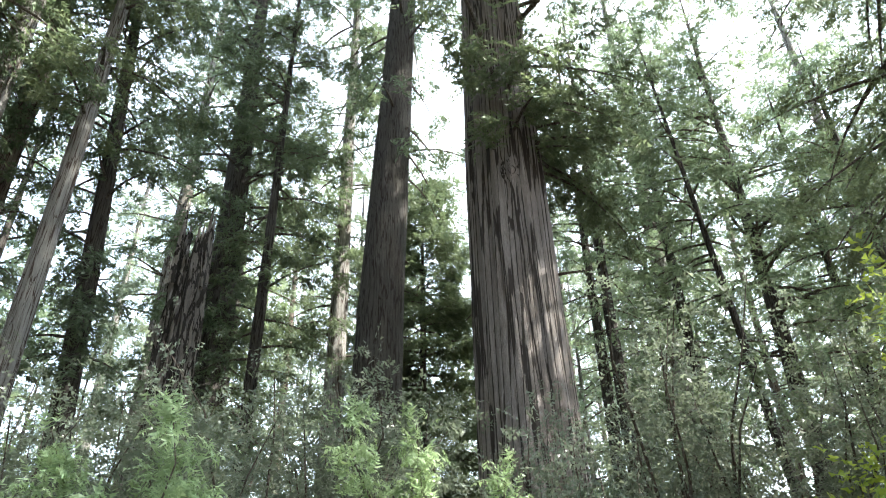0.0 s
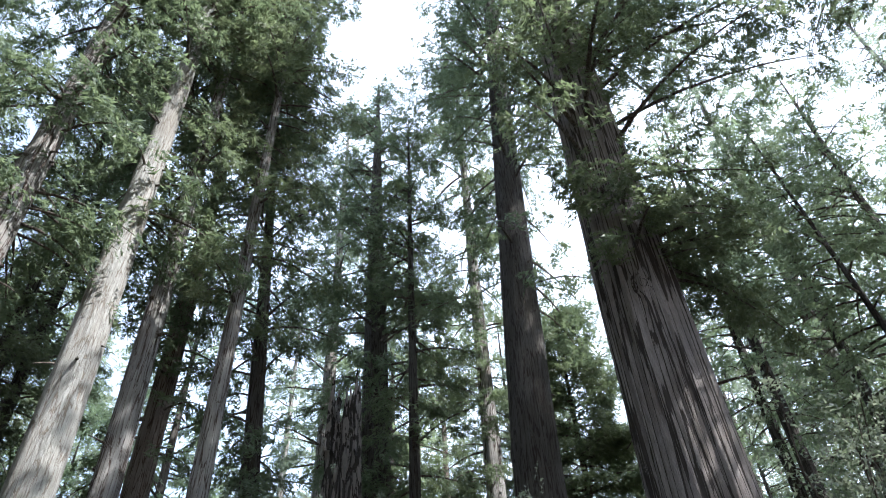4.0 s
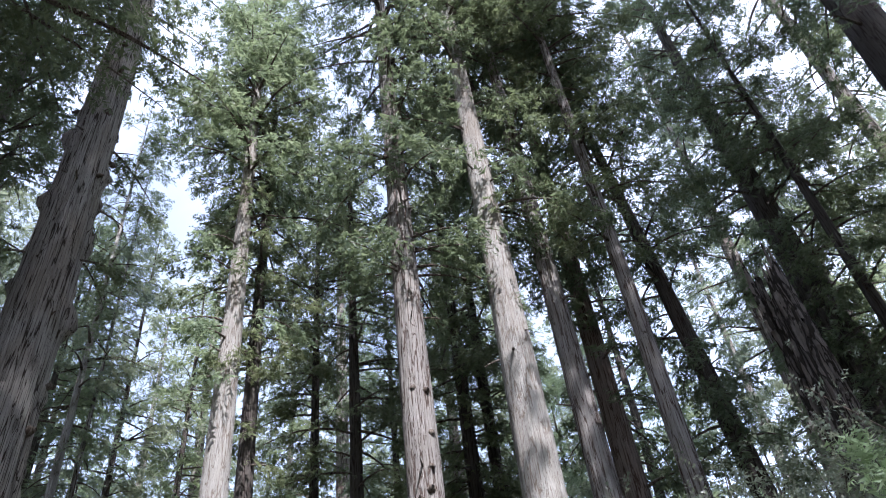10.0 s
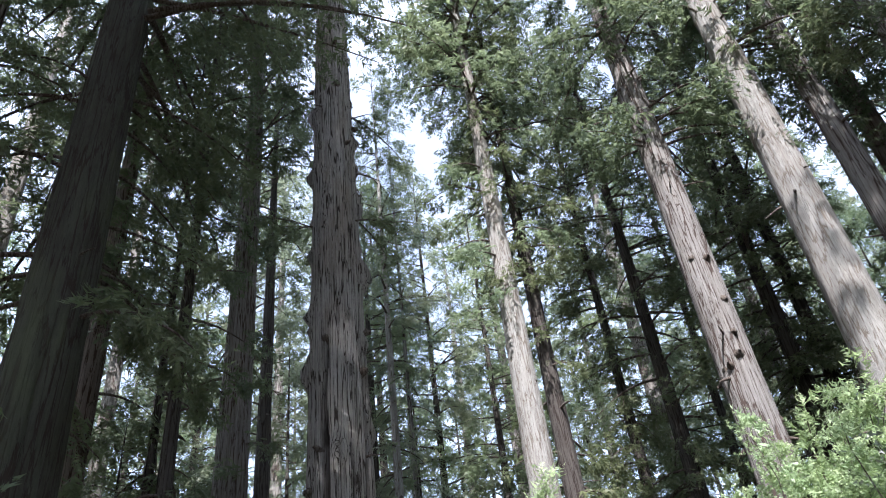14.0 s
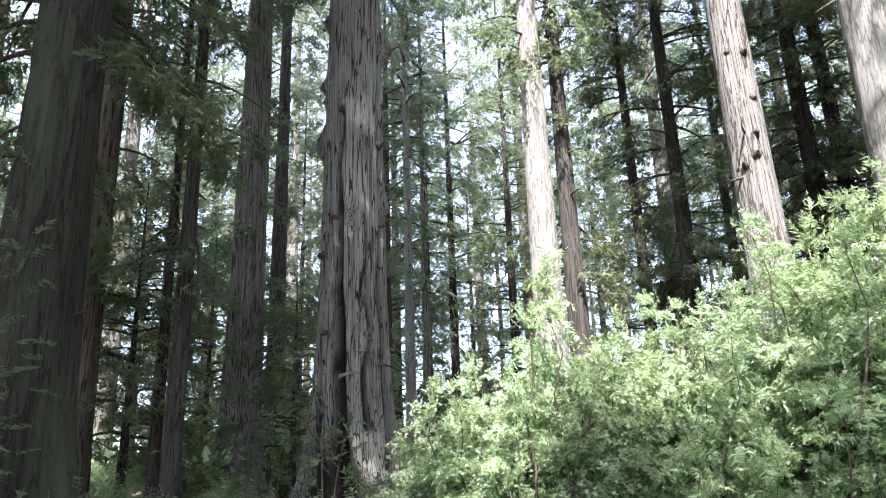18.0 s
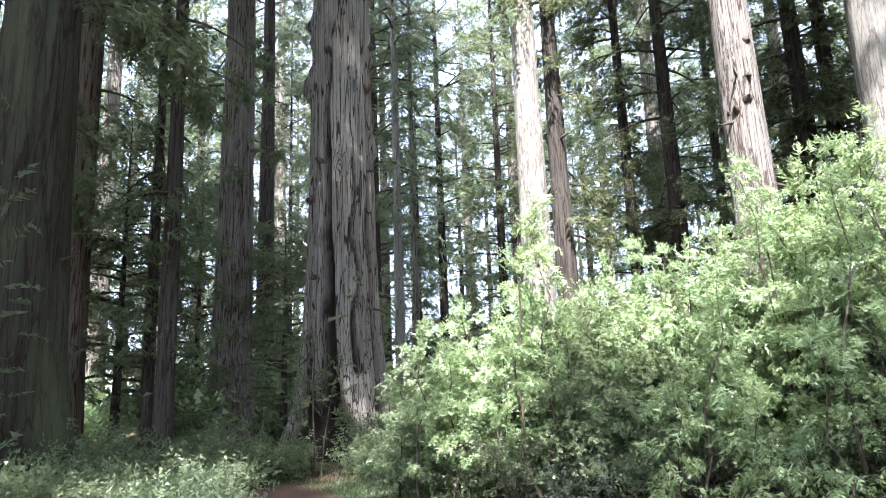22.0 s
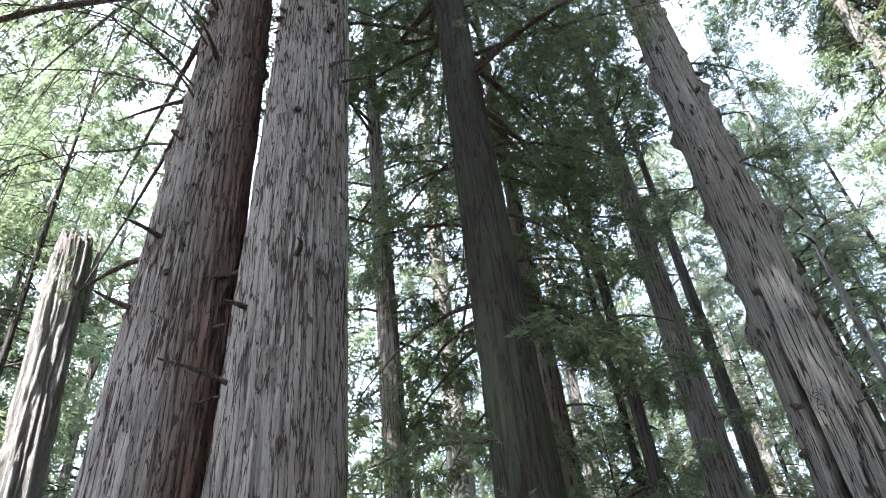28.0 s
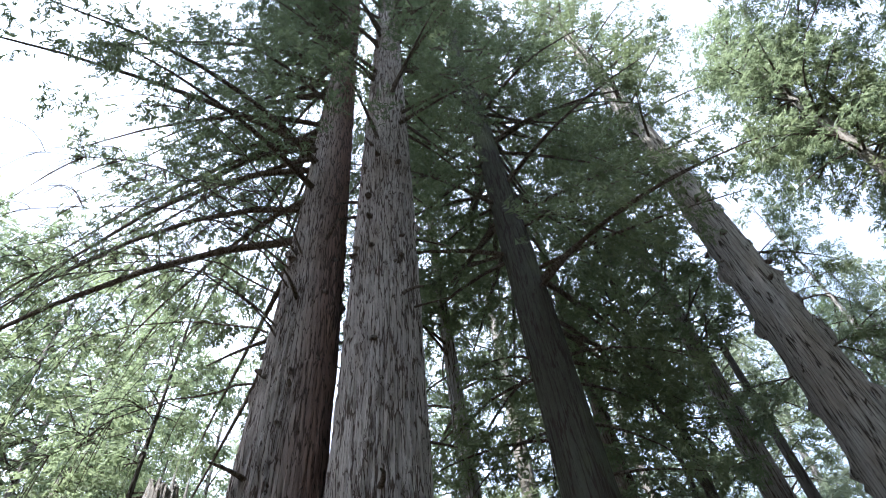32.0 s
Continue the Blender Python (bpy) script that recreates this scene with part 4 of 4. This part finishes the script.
# lighter young trees in the sun behind the pair; their sun is in the needle colour
light = conifer(RW, "young light-green redwood in the sun", 152, 26, 0.4, 24, 4, 3.6, 60, BARK_GREY, NEEDLE_LIGHT, 18, 40, 0.012, 0.3, density=11, size=0.55, template=FEATHER_FAR,
                seed=310, low=0, stubs=0, own=0)
for d, az, size in ((22, 160, 0.95), (27, 166, 1.15), (24, 172, 1.0), (32, 157, 1.3), (27, 180, 1.15), (36, 148, 1.3), (24, 127, 0.9), (34, -35, 1.0), (31, 174, 1.25), (30, 163, 1.25), (26, 155, 1.0), (34, 169, 1.4), (29, 187, 1.2), (40, -12, 1.1), (44, -17, 1.25), (30, -41, 1.0), (46, -34, 1.3), (50, -22, 1.4)):
    copy_thing(light, Matrix.Translation(at(az, d)) @ Matrix.Rotation(az, 4, "Z") @ Matrix.Scale(size * (1.25 if 145 < az < 190 else 1.0), 4))

# undergrowth farther off
under = [shrub("shrub", "shrub in the undergrowth farther off", 160 + 7 * k, 30, h, r, m, 420, 260 + k, SLIVERS, 0.75, 6)
         for k, (h, r, m) in enumerate([(2.2, 1.9, SHRUB_GREEN), (3.0, 2.2, SHRUB_OLIVE), (1.5, 1.7, SHRUB_LIME_SUNLIT)])]
for k in range(74):
    d, az = 19 + 30 * ((k * 0.618) % 1.0) ** 1.2, -44 + 205 * ((k + rng.uniform(0, 1)) / 74)
    # lime copies from 92 to 112 degrees stand in for sunlit patches
    copy_thing(under[2 if 92 < az < 112 else rng.randint(0, 3)], Matrix.Translation(at(az, d)) @ Matrix.Rotation(rng.uniform(0, 6.28), 4, "Z") @ Matrix.Scale(rng.uniform(0.8, 1.4), 4))


# ---- ferns, grass, bench and cut stump ----
def fern(az, d, size, fronds, seed):
    rng = np.random.RandomState(seed)
    plant = tagged(new("sword_fern"), "green sword fern with arching fronds at the foot of a redwood", "fern", "ferns")
    plant.location = at(az, d)
    for k in range(fronds):
        a = 2 * math.pi * (k + rng.uniform(0, 0.8)) / fronds
        out = np.array([math.cos(a), math.sin(a), 0])
        t = np.linspace(0.02, 1, 15)
        L, rise = size * rng.uniform(0.75, 1.15), rng.uniform(0.7, 1.25)
        spine = out * (L * 0.85 * t)[:, None] + np.array([0, 0, 1.0]) * (L * (rise * t - 0.95 * t * t))[:, None]
        side = np.array([-out[1], out[0], 0.0])
        tri = []
        for i in range(14):
            w = 0.17 * size * math.sin(math.pi * min(1, 0.12 + t[i] * 0.92)) + 0.01
            for sgn in (-1, 1):
                tri += [spine[i], spine[i + 1], spine[i] * 0.4 + spine[i + 1] * 0.6 + side * sgn * w - np.array([0, 0, 0.18 * w])]
        v = np.array(tri)
        np_mesh("frond", v, np.arange(len(v)).reshape(-1, 3), FERN, plant, "", False, np.full(len(v), rng.uniform(0.2, 0.9)))
    return plant


FERN = leaf("fern_leaf", (0.05, 0.085, 0.035), (0.13, 0.19, 0.07), (0.24, 0.33, 0.1), 0.4)
for k, (az, d, size) in enumerate([(95.5, 15.0, 0.95), (93.6, 15.6, 0.8), (97.6, 15.4, 0.9), (96.5, 14.4, 0.7), (91.0, 15.8, 0.6), (106.5, 14.0, 0.8), (99.0, 16.6, 0.8), (85.0, 14.2, 0.55)]):
    fern(az, d, size, 15, 400 + k)


def grass(name, label, spots, count, tall, seed, broad=0.006, mat=SHRUB_GREEN):
    """Thin blades scattered round the spots (bearing, distance, spread)."""
    rng = np.random.RandomState(seed)
    spots = np.array(spots)
    j = rng.randint(0, len(spots), count)
    a = np.radians(spots[j, 0])
    x = -spots[j, 1] * np.sin(a) + rng.normal(0, 1, count) * spots[j, 2]
    y = spots[j, 1] * np.cos(a) + rng.normal(0, 1, count) * spots[j, 2]
    off_trail = np.array([math.hypot(p, q) > trail_reach(math.degrees(math.atan2(-p, q)) % 360) + 0.05 for p, q in zip(x, y)])
    x, y = x[off_trail], y[off_trail]
    count = len(x)
    z = ground_z(x, y)
    b, h = rng.uniform(0, 6.28, count), tall * rng.uniform(0.4, 1.2, count)
    w = broad * (1 + 1.3 * rng.uniform(0, 1, count))
    root = np.stack([x, y, z - 0.01], 1)
    across_blade = np.stack([np.cos(b) * w, np.sin(b) * w, 0 * w], 1)
    tip = root + np.stack([np.sin(b) * h * 0.5 * rng.uniform(-1, 1, count), np.cos(b) * h * 0.5, h], 1)
    v = np.stack([root - across_blade, root + across_blade, tip], 1).reshape(-1, 3)
    ob = np_mesh(name, v, np.arange(3 * count).reshape(-1, 3), mat, None, "", False, np.repeat(rng.uniform(0.1, 0.9, count), 3))
    return tagged(ob, label, "grass", kind="stuff")


grass("grass", "short bright grass and small plants beside the trail",
      [(az, 8.9 + 5.2 * max(0, (az - 73) / 19) ** 1.2, 0.32) for az in range(55, 92, 2)] + [(az, 9.6, 0.4) for az in range(46, 76, 3)] + [(88, 14.4, 0.5), (84, 13, 0.4), (80, 11.2, 0.3)], 11000, 0.05, 411)
grass("small_plants", "small broad-leaved plants in the grass before the thicket",
      [(az, 9.0 + 5.2 * max(0, (az - 73) / 19) ** 1.2 + u, 0.25) for az in range(42, 90, 2) for u in (0.1, 0.6, 1.2)], 15000, 0.07, 413, 0.017, SHRUB_LIME_SUNLIT)
grass("ground_cover", "low leafy ground cover on the forest floor", [(az, d, 1.6) for az in range(-40, 160, 8) for d in (8.5, 13, 18, 24)], 16000, 0.28, 412)


def plank_material():
    m, nodes, links, bsdf = material("weathered_plank", 0.8)
    grain = stretched(nodes, links, 9.0, 1.0, 6, 0.65)
    links.new(ramp(nodes, links, grain.outputs["Fac"], [(0.3, (0.2, 0.14, 0.09)), (0.55, (0.36, 0.26, 0.17)), (0.75, (0.45, 0.35, 0.25))]).outputs["Color"], bsdf.inputs["Base Color"])
    bumped(nodes, links, bsdf, grain.outputs["Fac"], 0.4, 0.008)
    return m


PLANK = plank_material()


def block(size, at_, tilt=0.0, bevel=0.008):
    bm = bmesh.new()
    bmesh.ops.create_cube(bm, size=1)
    bmesh.ops.scale(bm, vec=size, verts=bm.verts)
    bmesh.ops.bevel(bm, geom=bm.edges[:], offset=bevel, segments=2, affect="EDGES")
    bmesh.ops.rotate(bm, cent=(0, 0, 0), matrix=Matrix.Rotation(tilt, 3, "X"), verts=bm.verts)
    bmesh.ops.translate(bm, vec=at_, verts=bm.verts)
    return bm


bench = tagged(new("bench"), "weathered wooden plank bench beside low shrubs", "bench")
bench.matrix_basis = Matrix.Translation((-5.3, -1.87, 0)) @ Matrix.Rotation(math.atan2(-0.36, 0.86), 4, "Z")
for x in (-0.78, 0.78):
    part("post", block((0.09, 0.06, 0.78), (x, -0.3, 0.38), 0.1), PLANK, bench)
    part("leg", block((0.09, 0.08, 0.42), (x, 0.16, 0.2)), PLANK, bench)
    part("bearer", block((0.07, 0.5, 0.08), (x, -0.05, 0.37)), PLANK, bench)
for z, y in ((0.75, -0.27), (0.64, -0.26), (0.53, -0.25)):
    part("back_plank", block((1.8, 0.045, 0.08), (0, y + 0.02, z), 0.1), PLANK, bench)
for y in (-0.14, 0.02, 0.18):
    part("seat_plank", block((1.8, 0.14, 0.04), (0, y, 0.43)), PLANK, bench)

stump = tagged(new("cut_stump"), "small broken stump with a pale slanted split face in the grass", "stump")
stump.matrix_basis = Matrix.Translation(at(68.5, 8.6)) @ Matrix.Rotation(radians(150), 4, "Z")
v, f, groove = trunk_mesh(np.random.RandomState(431), 0.3, 3.0, 0.3, 40, 24, 0.012, 0.25, (0, 0), 0.14, 20.0)
np_mesh("trunk", v, f, BARK_RED, stump, "", True, groove, "furrow")
bm = bmesh.new()
bmesh.ops.create_circle(bm, cap_ends=True, segments=28, radius=0.145)
for vert in bm.verts:
    vert.co.z = 0.19 + 0.75 * vert.co.y + 0.02 * math.sin(vert.co.x * 40)
part("split_face", bm, PLANK, stump, "pale reddish split wood")

# bushier trees closing the view low between the trunks
for k in range(26):
    d, az = 34 + 26 * ((k * 0.618) % 1.0), 38 + 92 * (k + 0.5) / 26
    copy_thing(kinds[5 if k % 3 else 2], Matrix.Translation(at(az, d)) @ Matrix.Rotation(k * 1.7, 4, "Z") @ Matrix.Scale(0.6 + 0.25 * ((k * 0.37) % 1.0), 4))
